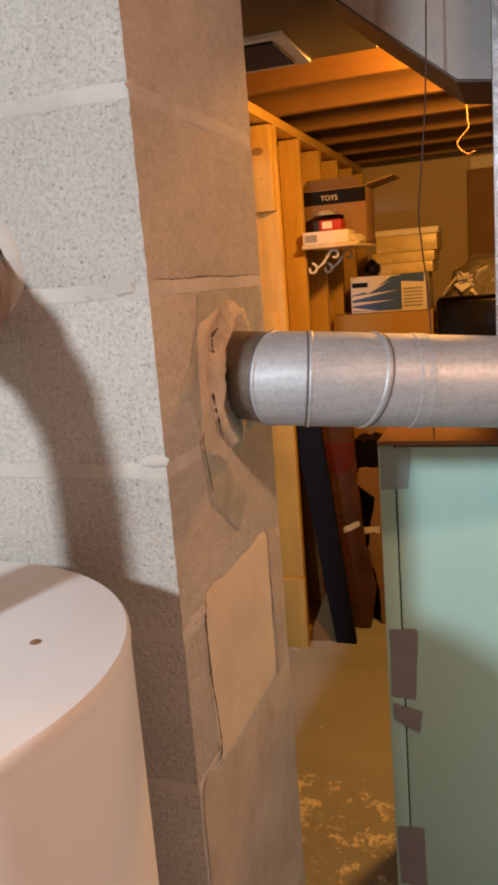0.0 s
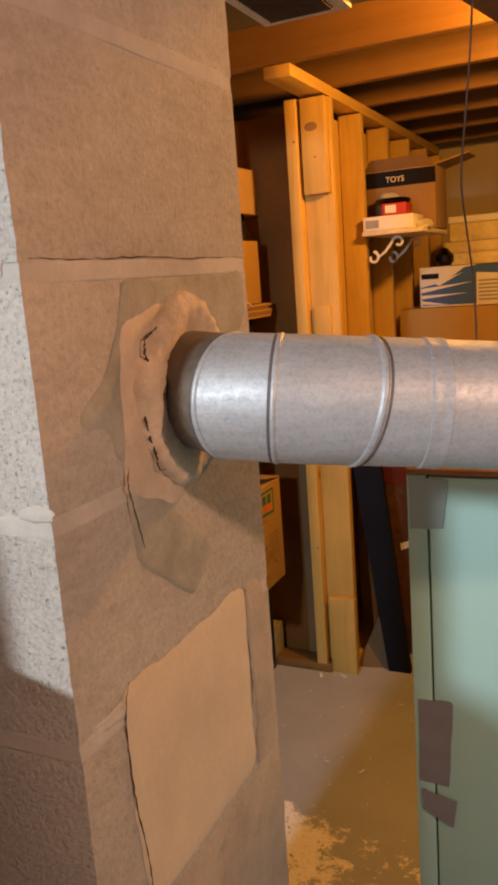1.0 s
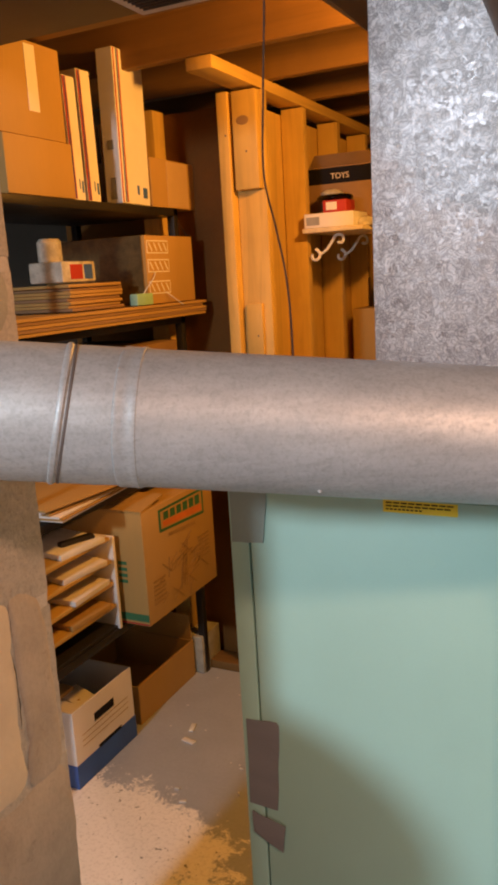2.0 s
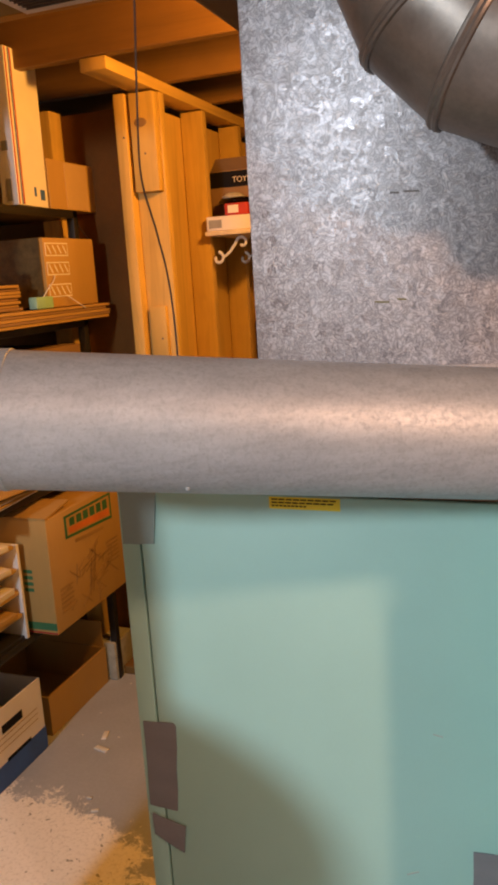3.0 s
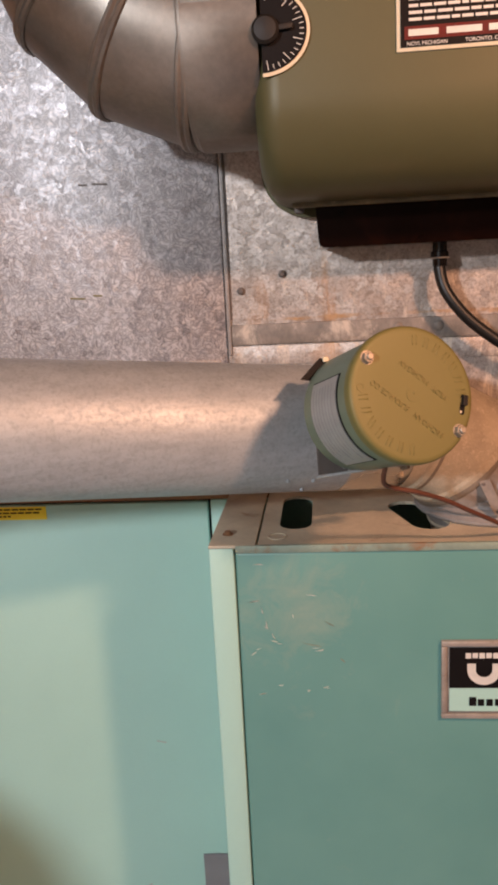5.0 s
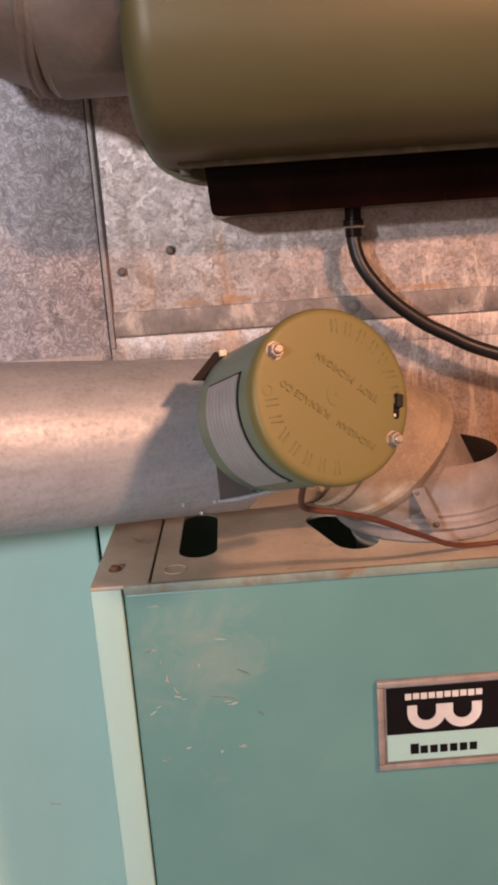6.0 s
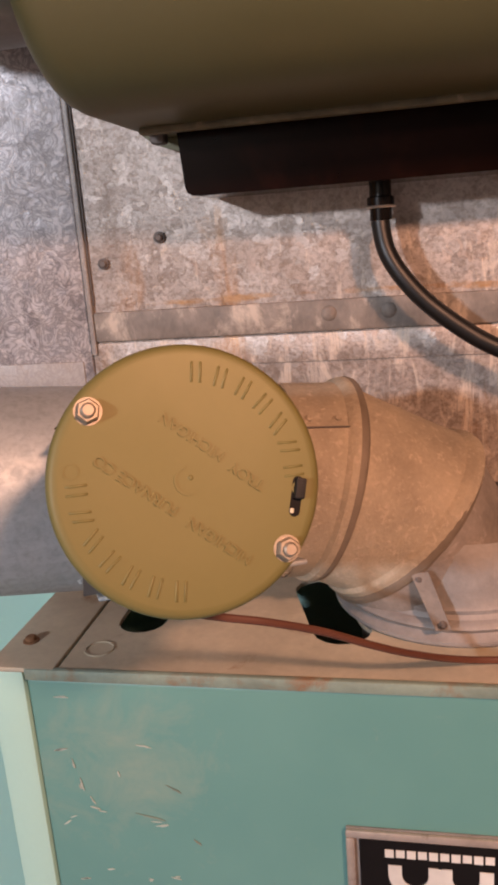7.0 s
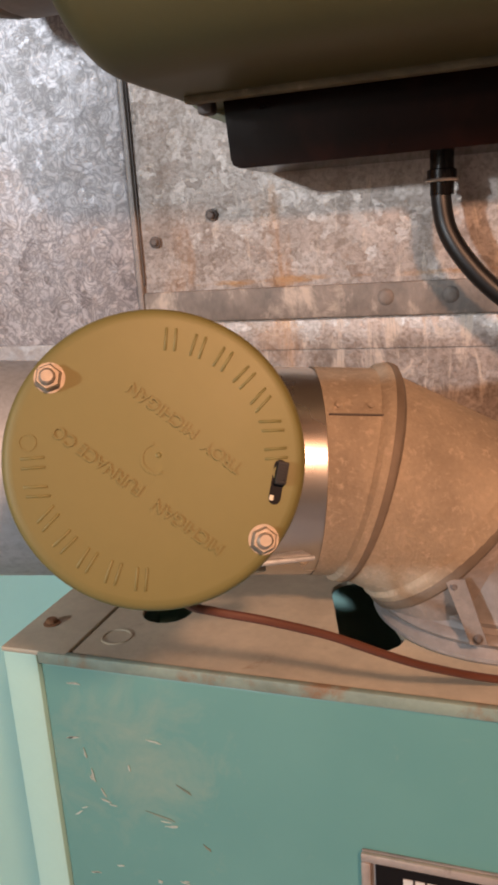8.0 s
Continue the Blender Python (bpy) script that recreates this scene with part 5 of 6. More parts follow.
part("bottom_lip", box(0.425, 1.05, 1.532, 1.5415, 1.6630, 1.6690, 0.002), LIP_EDGE, humid, "dusty rolled lower lip")
tray = part("drain_tray", slab([(0.4505, 1.5435, 1.6675), (0.4535, 1.5435, 1.6245), (0.4550, 1.5435, 1.6205), (0.4585, 1.5435, 1.6183), (0.4640, 1.5435, 1.6176), (1.04, 1.5435, 1.6176), (1.045, 1.5435, 1.6675)], (0, 0.066, 0)), TRAY, humid, "black plastic drain tray", 20)
spout = part("spout", turned(Matrix.Translation((0.597, 1.585, 1.59)), [(0.0085, 0.03), (0.0085, 0.018), (0.0105, 0.017), (0.0105, 0.010), (0.0085, 0.009), (0.0085, 0.0)], 20), BLACK, tray)
part("spring_clip", turned(Matrix.Translation((0.597, 1.585, 1.60)), [(0.0112, -0.001), (0.0118, 0.0), (0.0112, 0.001)], 20, False), CHROME, tray, "wire hose clip")
part("catch", obox(pose(0.432, 1.56, 1.664), 0.012, 0.014, 0.012, 0.003), METAL_AND_SHADE, humid, "small dark catch")
single("drain_hose", tube(spline([(0.597, 1.585, 1.605), (0.5965, 1.584, 1.588), (0.601, 1.579, 1.566), (0.6135, 1.576, 1.545), (0.634, 1.575, 1.5225), (0.665, 1.575, 1.4985), (0.690, 1.575, 1.4845), (0.725, 1.573, 1.467), (0.80, 1.568, 1.443), (0.92, 1.56, 1.42), (1.1, 1.55, 1.395)], 8), 0.0072, 16), RUBBER, "shiny black drain hose under the humidifier", "hose")
# half-round dial on the front
DZ, DX, DY = 1.808, 0.4075, 1.3775
half = [(math.pi * i / 24 - math.pi / 2) for i in range(25)]
dial = part("dial", slab([(DX + 0.0445 * math.cos(a), DY, DZ + 0.0388 * math.sin(a)) for a in half], (0, -0.0012, 0)), CREAM, humid, "half-round black dial with a cream border")
part("dial_face", slab([(DX + 0.0415 * math.cos(a), DY - 0.0012, DZ + 0.0355 * math.sin(a)) for a in half], (0, -0.001, 0)), INK_AND_SHADE, dial)
for i in range(21):
    a = radians(-82 + 8.2 * i)
    c, s = math.cos(a), math.sin(a)
    r0 = 0.72 if i % 4 == 0 else 0.84
    part("dial_mark", obox(pose(DX + 0.0415 * c * (r0 + 0.95) / 2, DY - 0.0024, DZ + 0.0355 * s * (r0 + 0.95) / 2, 0, -math.degrees(math.atan2(0.0355 * s, 0.0415 * c)), 0), 0.038 * (0.95 - r0), 0.0006, 0.0006), WHITE_INK, dial)
part("knob", turned(frame_at(Vector((DX + 0.004, DY - 0.001, DZ)), (0, -1, 0)), [(0.0125, 0.0), (0.0125, 0.007), (0.010, 0.010), (0.003, 0.011)], 28), KNOB, dial, "brown control knob")
part("pointer", obox(pose(DX + 0.016, DY - 0.006, DZ + 0.001, 0, -4, 0), 0.026, 0.003, 0.005, 0.001), KNOB, dial)
# rating plate with a scalloped cream border
rate = part("rating_plate", box(0.529, 0.735, 1.3768, 1.3792, 1.7815, 1.93, 0.001), CREAM, humid, "black rating plate with a cream border")
part("plate_field", box(0.5325, 0.7315, 1.3760, 1.3769, 1.785, 1.927), INK_AND_SHADE, rate)
part("plate_line", box(0.5360, 0.728, 1.3757, 1.3762, 1.7912, 1.8022), DARK_RED, rate)
FACE = pose(0, 0, 0, 90, 0, 0)
lettering("NOVI, MICHIGAN", 0.0046, Matrix.Translation((0.556, 1.3756, 1.7875)) @ FACE, WHITE_INK, rate, 0.0003)
lettering("TORONTO, CANADA", 0.0046, Matrix.Translation((0.612, 1.3756, 1.7875)) @ FACE, WHITE_INK, rate, 0.0003)
for x0, x1 in ((0.5395, 0.566), (0.573, 0.604), (0.610, 0.630)):
    part("print_bar", box(x0, x1, 1.3752, 1.3757, 1.7940, 1.7995), WHITE_INK, rate)
for row in range(9):
    x0 = 0.540
    while x0 < 0.638:
        w = rnd.uniform(0.004, 0.013)
        part("print_bar", box(x0, x0 + w, 1.3757, 1.3760, 1.8065 + 0.0056 * row, 1.8090 + 0.0056 * row), WHITE_INK, rate)
        x0 += w + 0.0018
for x0, x1 in ((0.540, 0.575), (0.580, 0.612), (0.618, 0.640)):
    part("print_bar", box(x0, x1, 1.3757, 1.3760, 1.860, 1.868), WHITE_INK, rate)


# ---- storage room ----
# two-by-four stud wall with a projecting top plate
TX, TY = 0.0415, 0.097
studs = thing("stud_wall", (-1.0, 4.0, 0), "bare pine stud wall with a projecting top plate", "stud wall")
part("top_plate", obox(Matrix.Translation((-0.9995, 4.11, 2.2965)), 0.094, 2.38, 0.0395, 0.002), WOOD_Y, studs)
part("sole_plate", box(-1.04, -0.945, 3.24, 5.3, 0, 0.0415, 0.002), WOOD_Y, studs)
part("sole_plate", box(-1.30, -1.035, 3.215, 3.31, 0, 0.036, 0.002), WOOD_X, studs, "short pine sill on the floor")
part("edge_stud", box(-1.097, -1.054, 3.215, 3.31, 0.036, 2.268, 0.002), WOOD_Z, studs)
part("stud", box(-1.053, -0.938, 3.262, 3.302, 0.0415, 2.268, 0.002), WOOD_Z, studs)
part("scab_board", box(-1.040, -0.945, 3.222, 3.260, 1.93, 2.266, 0.002), WOOD_Z, studs, "short scab board with a knot")
part("foot_block", box(-1.035, -0.928, 3.226, 3.2605, 0.0, 0.33, 0.002), WOOD_Z, studs, "pale block at the foot")
part("scab_board", box(-1.034, -0.97, 3.24, 3.2615, 1.30, 1.52, 0.002), WOOD_Z, studs)
part("knot", turned(frame_at(Vector((-1.0, 3.2218, 2.166)), (0, -1, 0)) @ Matrix.Diagonal((0.75, 1.2, 1, 1)), [(0.021, 0.0), (0.019, 0.0012), (0.012, 0.0008), (0.004, 0.0012)], 20), CARD_DARK, studs, "dark knot")
for x, z in ((-0.99, 2.06), (-0.99, 1.40)):
    part("nail", turned(frame_at(Vector((x, 3.2215 if z > 1.9 else 3.2395, z)), (0, -1, 0)), [(0.004, 0), (0.003, 0.0008)], 8), METAL_AND_SHADE, studs)
for i, y in enumerate((3.66, 4.07, 4.48, 4.89, 5.25)):
    part("stud", box(-1.036, -0.942, y, y + TX, 0.0415, 2.268, 0.002), WOOD_Z, studs)
part("sheathing", box(-1.062, -1.0395, 3.32, 5.4, 0.0, 2.25), WOOD_Z, studs, "orange board behind the studs")
for i, z in enumerate((2.12, 1.2, 0.55)):
    part("nail", turned(frame_at(Vector((-1.066, 3.2145, z)), (0, -1, 0)), [(0.004, 0), (0.003, 0.0008)], 8), METAL_AND_SHADE, studs)
single("wall_partition", box(-1.92, -1.094, 3.345, 3.40, 0, 2.25), DARK_BOARD, "dark brown board partition behind the shelving", "wall", "structure")
single("grey_board", box(-1.168, -1.098, 3.318, 3.343, 0, 1.27), GREY_BOARD, "grey board leaning on the partition", "board")
single("post", box(-1.445, -1.37, 3.22, 3.30, 0, 2.25, 0.003), WOOD_Z, "upright pine post behind the shelving", "post")

# black steel shelving
SX0, SX1, SY0, SY1 = -1.76, -1.28, 1.95, 3.20
shelving = thing("shelving_unit", (-1.5, 2.6, 0), "black steel shelving unit crowded with boxes", "shelving")
for x in (SX0, SX1 - 0.03):
    for y in (SY0, SY1 - 0.03):
        part("post", box(x, x + 0.03, y, y + 0.03, 0, 1.886, 0.003), SHELF_METAL, shelving)
for z in (0.455, 0.93, 1.49, 1.885):
    part("shelf", box(SX0, SX1, SY0, SY1, z - 0.028, z, 0.003), SHELF_METAL, shelving)
part("brace", tube([(-1.279, 3.19, 1.84), (-1.279, 3.29, 1.76)], 0.002, 6), SHELF_METAL, shelving)


def carton(name, x0, x1, y0, y1, z0, z1, material, label, flaps=(), open_top=False):
    """A cardboard box: walls with a rim, a seam of tape, and flaps."""
    t = thing(name, ((x0 + x1) / 2, (y0 + y1) / 2, z0), label, "box")
    w = 0.006
    if open_top:
        for side in ((x0, x1, y0, y0 + w), (x0, x1, y1 - w, y1), (x0, x0 + w, y0 + w, y1 - w), (x1 - w, x1, y0 + w, y1 - w)):
            part("side", box(*side, z0, z1, 0.001, 1), material, t)
        part("bottom", box(x0 + w, x1 - w, y0 + w, y1 - w, z0, z0 + w), material, t)
    else:
        part("body", box(x0, x1, y0, y1, z0, z1, 0.004, 2), material, t)
    for outline, lift in flaps:
        part("flap", slab(outline, lift), material, t)
    return t


moving = carton("moving_box", -1.66, -1.18, 2.64, 3.135, 0.457, 0.865, CARD, "brown moving box printed in green and orange", [([(-1.66, 2.64, 0.865), (-1.18, 2.64, 0.865), (-1.19, 2.80, 0.885), (-1.65, 2.80, 0.885)], (0, 0, 0.006)), ([(-1.66, 3.135, 0.865), (-1.18, 3.135, 0.865), (-1.18, 3.0, 0.89), (-1.65, 3.0, 0.89)], (0, 0, 0.006))])
MX = -1.1785
part("logo_frame", slab([(MX, 2.745, 0.765), (MX, 3.06, 0.745), (MX, 3.06, 0.845), (MX, 2.745, 0.846)], (-0.001, 0, 0)), GREEN_INK, moving)
part("logo_field", slab([(MX + 0.0006, 2.757, 0.774), (MX + 0.0006, 3.048, 0.756), (MX + 0.0006, 3.048, 0.836), (MX + 0.0006, 2.757, 0.837)], (-0.001, 0, 0)), CARD, moving)
part("logo_stripe", slab([(MX + 0.0012, 2.768, 0.779), (MX + 0.0012, 3.04, 0.762), (MX + 0.0012, 3.04, 0.788), (MX + 0.0012, 2.768, 0.800)], (-0.001, 0, 0)), ORANGE_INK, moving)
for i in range(6):
    y0 = 2.775 + 0.0445 * i
    part("logo_bar", box(MX, MX + 0.0014, y0, y0 + 0.032, 0.803 - 0.002 * i, 0.831 - 0.0005 * i), GREEN_INK, moving)
part("print_bar", slab([(MX + 0.0006, 2.80, 0.735), (MX + 0.0006, 2.99, 0.722), (MX + 0.0006, 2.99, 0.735), (MX + 0.0006, 2.80, 0.748)], (-0.001, 0, 0)), CARD_INK, moving)
r2 = random.Random(9)
for i in range(44):
    y, z = r2.gauss(2.90, 0.075), r2.gauss(0.60, 0.05)
    if 2.68 < y < 3.10 and 0.49 < z < 0.71:
        part("print_stroke", obox(pose(MX + 0.0002, y, z, r2.choice((30, 35, -40, 80, 12)), 0, 0), 0.0012, r2.uniform(0.02, 0.11), 0.004), CARD_INK, moving)
for i in range(6):
    part("print_stroke", box(MX - 0.0004, MX + 0.0006, 3.0 + 0.005 * (i % 2), 3.085, 0.66 - 0.016 * i, 0.667 - 0.016 * i), CARD_INK, moving)
    part("print_stroke", box(MX - 0.0004, MX + 0.0006, 2.68, 2.76 - 0.006 * (i % 2), 0.60 - 0.016 * i, 0.607 - 0.016 * i), CARD_INK, moving)
part("green_band", box(-1.64, -1.181, 2.6385, 2.6405, 0.474, 0.50), GREEN_INK, moving)
part("red_line", box(-1.64, -1.181, 2.6385, 2.6405, 0.461, 0.466), RED, moving)
for i in range(4):
    part("print_bar", box(-1.29, -1.255, 2.6385, 2.6405, 0.61 + 0.022 * i, 0.622 + 0.022 * i), GREEN_INK, moving)

filebox = carton("file_box", -1.70, -1.30, 2.33, 2.665, 0.0, 0.275, PAPER, "white file box with a blue base and hand hole", open_top=True)
part("blue_base", box(-1.702, -1.2985, 2.328, 2.667, 0.002, 0.085), BLUE, filebox, "navy printed base")
part("hand_hole", box(-1.3005, -1.2985, 2.44, 2.55, 0.187, 0.217, 0.0004, 1), INK_AND_SHADE, filebox, "dark hand hole")
part("hand_hole", box(-1.3005, -1.2985, 2.45, 2.58, 0.082, 0.094), INK_AND_SHADE, filebox)
for i in range(3):
    part("print_bar", box(-1.3005, -1.2988, 2.37, 2.63, 0.135 + 0.02 * i, 0.1365 + 0.02 * i), CARD_INK, filebox)
for i in range(9):
    y, x = r2.uniform(2.36, 2.58), r2.uniform(-1.6, -1.36)
    part("paper_scrap", obox(pose(x, y, 0.21 + 0.006 * i, r2.uniform(-20, 20), r2.uniform(-20, 20), r2.uniform(0, 90)), 0.09, 0.11, 0.012, 0.003), CARD if i % 2 else PAPER, filebox)
carton("open_box", -1.72, -1.32, 2.73, 3.14, 0.0, 0.155, CARD, "open brown carton on the floor under the shelf", [([(-1.33, 3.141, 0.155), (-1.71, 3.141, 0.155), (-1.70, 3.15, 0.26), (-1.34, 3.15, 0.26)], (0, 0.005, 0)), ([(-1.326, 2.75, 0.152), (-1.326, 3.12, 0.152), (-1.42, 3.10, 0.07), (-1.42, 2.78, 0.07)], (0, 0, 0.005))], True)
single("concrete_block", box(-1.44, -1.285, 3.155, 3.31, 0, 0.165, 0.006), CEMENT, "grey concrete block on the floor by the sill", "block")

# letter sorter between the box and the post
sorter = thing("letter_sorter", (-1.5, 2.5, 0.455), "pale wooden letter sorter with papers in its slots", "sorter")
part("side", box(-1.72, -1.275, 2.598, 2.612, 0.456, 0.79, 0.002), PAPER, sorter)
part("side", box(-1.72, -1.275, 2.12, 2.134, 0.456, 0.79, 0.002), PAPER, sorter)
for z in (0.456, 0.535, 0.615, 0.695, 0.776):
    part("shelf", box(-1.72, -1.285, 2.134, 2.598, z, z + 0.012, 0.001), WOOD_Y if z > 0.5 else SHELF_METAL, sorter)
part("back", box(-1.728, -1.72, 2.12, 2.612, 0.456, 0.79), INK_AND_SHADE, sorter)
for z, c in ((0.629, PAPER), (0.709, PAPER), (0.789, WHITE_INK), (0.549, CARD)):
    single("loose_paper", obox(pose(-1.42, 2.47, z + 0.012, 0, 2, r2.uniform(-8, 8)), 0.28, 0.20, 0.018, 0.001), c, "loose stack of papers lying in the letter sorter", "papers")
single("stapler", obox(pose(-1.33, 2.48, 0.807, 0, 0, 70), 0.13, 0.03, 0.03, 0.008), SHELF_METAL, "black stapler lying on the letter sorter", "stapler")

# top shelf: tall mailing boxes and cartons
def mailer(y0, y1, z1, lean, label, x1=-1.285, deep=0.065):
    t = thing("mailing_box", (-1.5, (y0 + y1) / 2, 1.886), label, "box", "white mailing boxes")
    m = Matrix.Translation((0, y1, 1.886)) @ pose(0, 0, 0, lean, 0, 0) @ Matrix.Translation((0, -y1, -1.886))
    bm = box(x1 - deep, x1, y0, y1, 1.886, z1, 0.002, 1)
    bm.transform(m)
    part("body", bm, PAPER, t)
    w = y1 - y0
    for f, c in ((0.02, RED), (0.12, BLUE), (0.17, RED)):
        bm = box(x1 - 0.0005, x1 + 0.0008, y0 + f * w, y0 + f * w + 0.006, 1.89, z1 - 0.003)
        bm.transform(m)
        part("stripe", bm, c, t)
    for f, g, a, b in ((0.55, 0.62, 1.92, 1.95), (0.75, 0.9, 1.91, 1.945)):
        bm = box(x1 - 0.0005, x1 + 0.0008, y0 + f * w, y0 + g * w, a, b)
        bm.transform(m)
        part("print_bar", bm, BLUE, t)
    bm = box(x1 - 0.045, x1 - 0.02, y0 - 0.0008, y0 + 0.0005, 2.06, 2.09)
    bm.transform(m)
    part("print_bar", bm, PLATE_LINE, t)
    bm = box(x1 - 0.04, x1 - 0.02, y0 - 0.0008, y0 + 0.0005, 1.90, 1.97)
    bm.transform(m)
    part("print_bar", bm, PLATE_LINE, t)
    return t


mailer(2.852, 3.026, 2.379, -1, "tall white mailing box with red and blue stripes")
mailer(2.684, 2.752, 2.283, 1, "white mailing box with red stripes, leaning slightly", -1.30, 0.20)
mailer(2.604, 2.664, 2.250, 1, "slim white mailing box with red stripes", -1.295, 0.20)
carton("small_box", -1.62, -1.285, 2.30, 2.600, 1.886, 2.048, CARD, "brown carton on the top shelf")
upper_box = carton("small_box", -1.62, -1.29, 2.28, 2.585, 2.049, 2.310, CARD, "brown carton with a white label stacked on another")
part("paper_label", box(-1.2905, -1.2885, 2.43, 2.475, 2.12, 2.30), PAPER, upper_box, "pale paper label")
ob2 = carton("open_box", -1.50, -1.283, 3.035, 3.365, 1.886, 2.055, CARD, "open brown carton with its flaps up", [([(-1.49, 3.04, 2.055), (-1.49, 3.365, 2.055), (-1.50, 3.37, 2.26), (-1.50, 3.05, 2.19)], (0.005, 0, 0)), ([(-1.283, 3.366, 2.055), (-1.49, 3.366, 2.055), (-1.48, 3.40, 2.20), (-1.30, 3.40, 2.19)], (0, 0.005, 0))], True)
part("tape_patch", box(-1.2835, -1.282, 3.145, 3.295, 1.89, 2.05), PALE_TAPE, ob2, "pale torn tape patch")
# second shelf: sheets of card, envelopes, a wrapped box, small tins
sheets = thing("card_stack", (-1.5, 2.8, 1.49), "stack of flat cardboard sheets overhanging the shelf", "cardboard")
for i in range(5):
    part("sheet", box(-1.72, -1.225 - 0.01 * r2.random(), 2.1, 3.30 - 0.05 * r2.random(), 1.491 + 0.0105 * i, 1.5003 + 0.0105 * i, 0.001, 1), CARD_DARK if i % 2 else CARD, sheets)
env = thing("envelope_stack", (-1.4, 2.7, 1.545), "stack of padded brown envelopes on the shelf", "envelopes")
for i in range(8):
    part("envelope", obox(pose(-1.43 + r2.uniform(-0.008, 0.008), 2.66 + r2.uniform(-0.012, 0.012), 1.551 + 0.0105 * i), 0.30, 0.28, 0.0102, 0.003), CARD if i % 3 else CARD_DARK, env)
wrapped = carton("wrapped_box", -1.68, -1.25, 2.91, 3.24, 1.545, 1.782, CARD, "brown box wrapped in clear film with arrow tape")
part("film", box(-1.69, -1.262, 2.9035, 2.9085, 1.546, 1.782, 0.001, 1), FILM, wrapped, "glossy dark film over the side")
for z in (1.72, 1.655, 1.58):
    part("arrow_tape", box(-1.2505, -1.249, 2.92, 3.06, z, z + 0.045), PAPER, wrapped, "pale arrow-printed tape")
    part("arrow_field", box(-1.2495, -1.2485, 2.924, 3.056, z + 0.004, z + 0.041), CARD, wrapped)
    for k in range(4):
        part("arrow_mark", obox(pose(-1.2487, 2.942 + 0.032 * k, z + 0.0225, 35, 0, 0), 0.0012, 0.006, 0.034), PAPER, wrapped)
single("mint_tin", box(-1.27, -1.238, 2.82, 2.92, 1.545, 1.585, 0.004), MINT, "small mint green tin on the card stack", "tin")
jarbox = thing("small_tub", (-1.35, 2.6, 1.635), "clear tub of bright small items on the envelopes", "tub")
part("tub", box(-1.42, -1.29, 2.50, 2.67, 1.636, 1.70, 0.006), CLEAR, jarbox)
part("contents", box(-1.4205, -1.2885, 2.54, 2.60, 1.645, 1.69), RED, jarbox)
part("contents", box(-1.4205, -1.288, 2.61, 2.65, 1.645, 1.69), BLUE, jarbox)
single("jar", turned(Matrix.Translation((-1.37, 2.55, 1.701)), [(0.036, 0), (0.038, 0.005), (0.038, 0.06), (0.03, 0.07)], 24), CLEAR, "clear jar with a pale lid", "jar")
single("wire_tie", tube(spline([(-1.27, 2.86, 1.546), (-1.25, 2.90, 1.60), (-1.24, 2.94, 1.64), (-1.27, 3.0, 1.68)], 6), 0.0018, 6), WHITE_INK, "thin white plastic tie", "tie")
single("wire_tie", tube(spline([(-1.24, 3.01, 1.585), (-1.23, 3.05, 1.56), (-1.225, 3.10, 1.535)], 6), 0.0018, 6), WHITE_INK, "thin white plastic tie", "tie")
# fourth shelf, just below the flue: flat cartons
papers = thing("paper_pile", (-1.45, 2.55, 0.93), "untidy pile of envelopes and boards on the shelf", "papers")
for i in range(6):
    part("sheet", obox(pose(-1.45 + r2.uniform(-0.02, 0.02), 2.5 + r2.uniform(-0.03, 0.03), 0.937 + 0.009 * i, 0, 0, r2.uniform(-6, 6)), 0.42, 0.44, 0.007, 0.001), CARD if i % 2 else PAPER, papers)
carton("flat_box", -1.7, -1.30, 2.62, 3.16, 0.93, 1.40, CARD_DARK, "dark carton on the middle shelf")

# bracket shelf on the studs with toys and boxes
rack = thing("wall_shelf", (-0.8, 3.8, 1.78), "cream board shelf on white scroll brackets", "shelf")
part("board", box(-0.94, -0.685, 3.60, 4.09, 1.777, 1.795, 0.003), CREAM, rack)


def scroll(y):
    pts = []
    for i in range(26):
        a = 0.3 + 5.2 * i / 25
        pts.append((-0.912 + (0.009 + 0.018 * i / 25) * math.cos(a + 2.2), y, 1.688 + (0.009 + 0.018 * i / 25) * math.sin(a + 2.2)))
    pts += [(-0.882, y, 1.694), (-0.857, y, 1.712), (-0.832, y, 1.744)]
    for i in range(22):
        a = 2.6 - 5.0 * i / 21
        rr = 0.025 - 0.016 * i / 21
        pts.append((-0.803 + rr * math.cos(a), y, 1.745 + rr * math.sin(a)))
    return tube(pts, 0.0062, 8)


for y in (3.66, 3.98):
    part("bracket", scroll(y), WHITE_INK, rack, "white scrolled iron bracket")
# darker card used here to put the shade on its front into colour
toys = carton("toy_box", -0.99, -0.678, 3.82, 4.055, 1.796, 2.052, CARD_DARK, "brown carton with a dark TOYS band, flaps open", [([(-0.985, 3.82, 2.052), (-0.69, 3.82, 2.052), (-0.71, 3.77, 2.092), (-0.94, 3.77, 2.092)], (0, 0.005, 0)), ([(-0.678, 3.83, 2.052), (-0.678, 4.05, 2.052), (-0.545, 4.03, 2.085), (-0.545, 3.85, 2.085)], (0, 0, 0.006))])
part("dark_band", box(-0.991, -0.677, 3.8185, 3.822, 1.982, 2.046), INK_AND_SHADE, toys)
lettering("TOYS", 0.0325, Matrix.Translation((-0.848, 3.817, 2.010)) @ FACE, CREAM, toys, 0.001)
wb = carton("white_box", -0.937, -0.727, 3.615, 3.80, 1.796, 1.852, PAPER, "small white product box on the shelf")
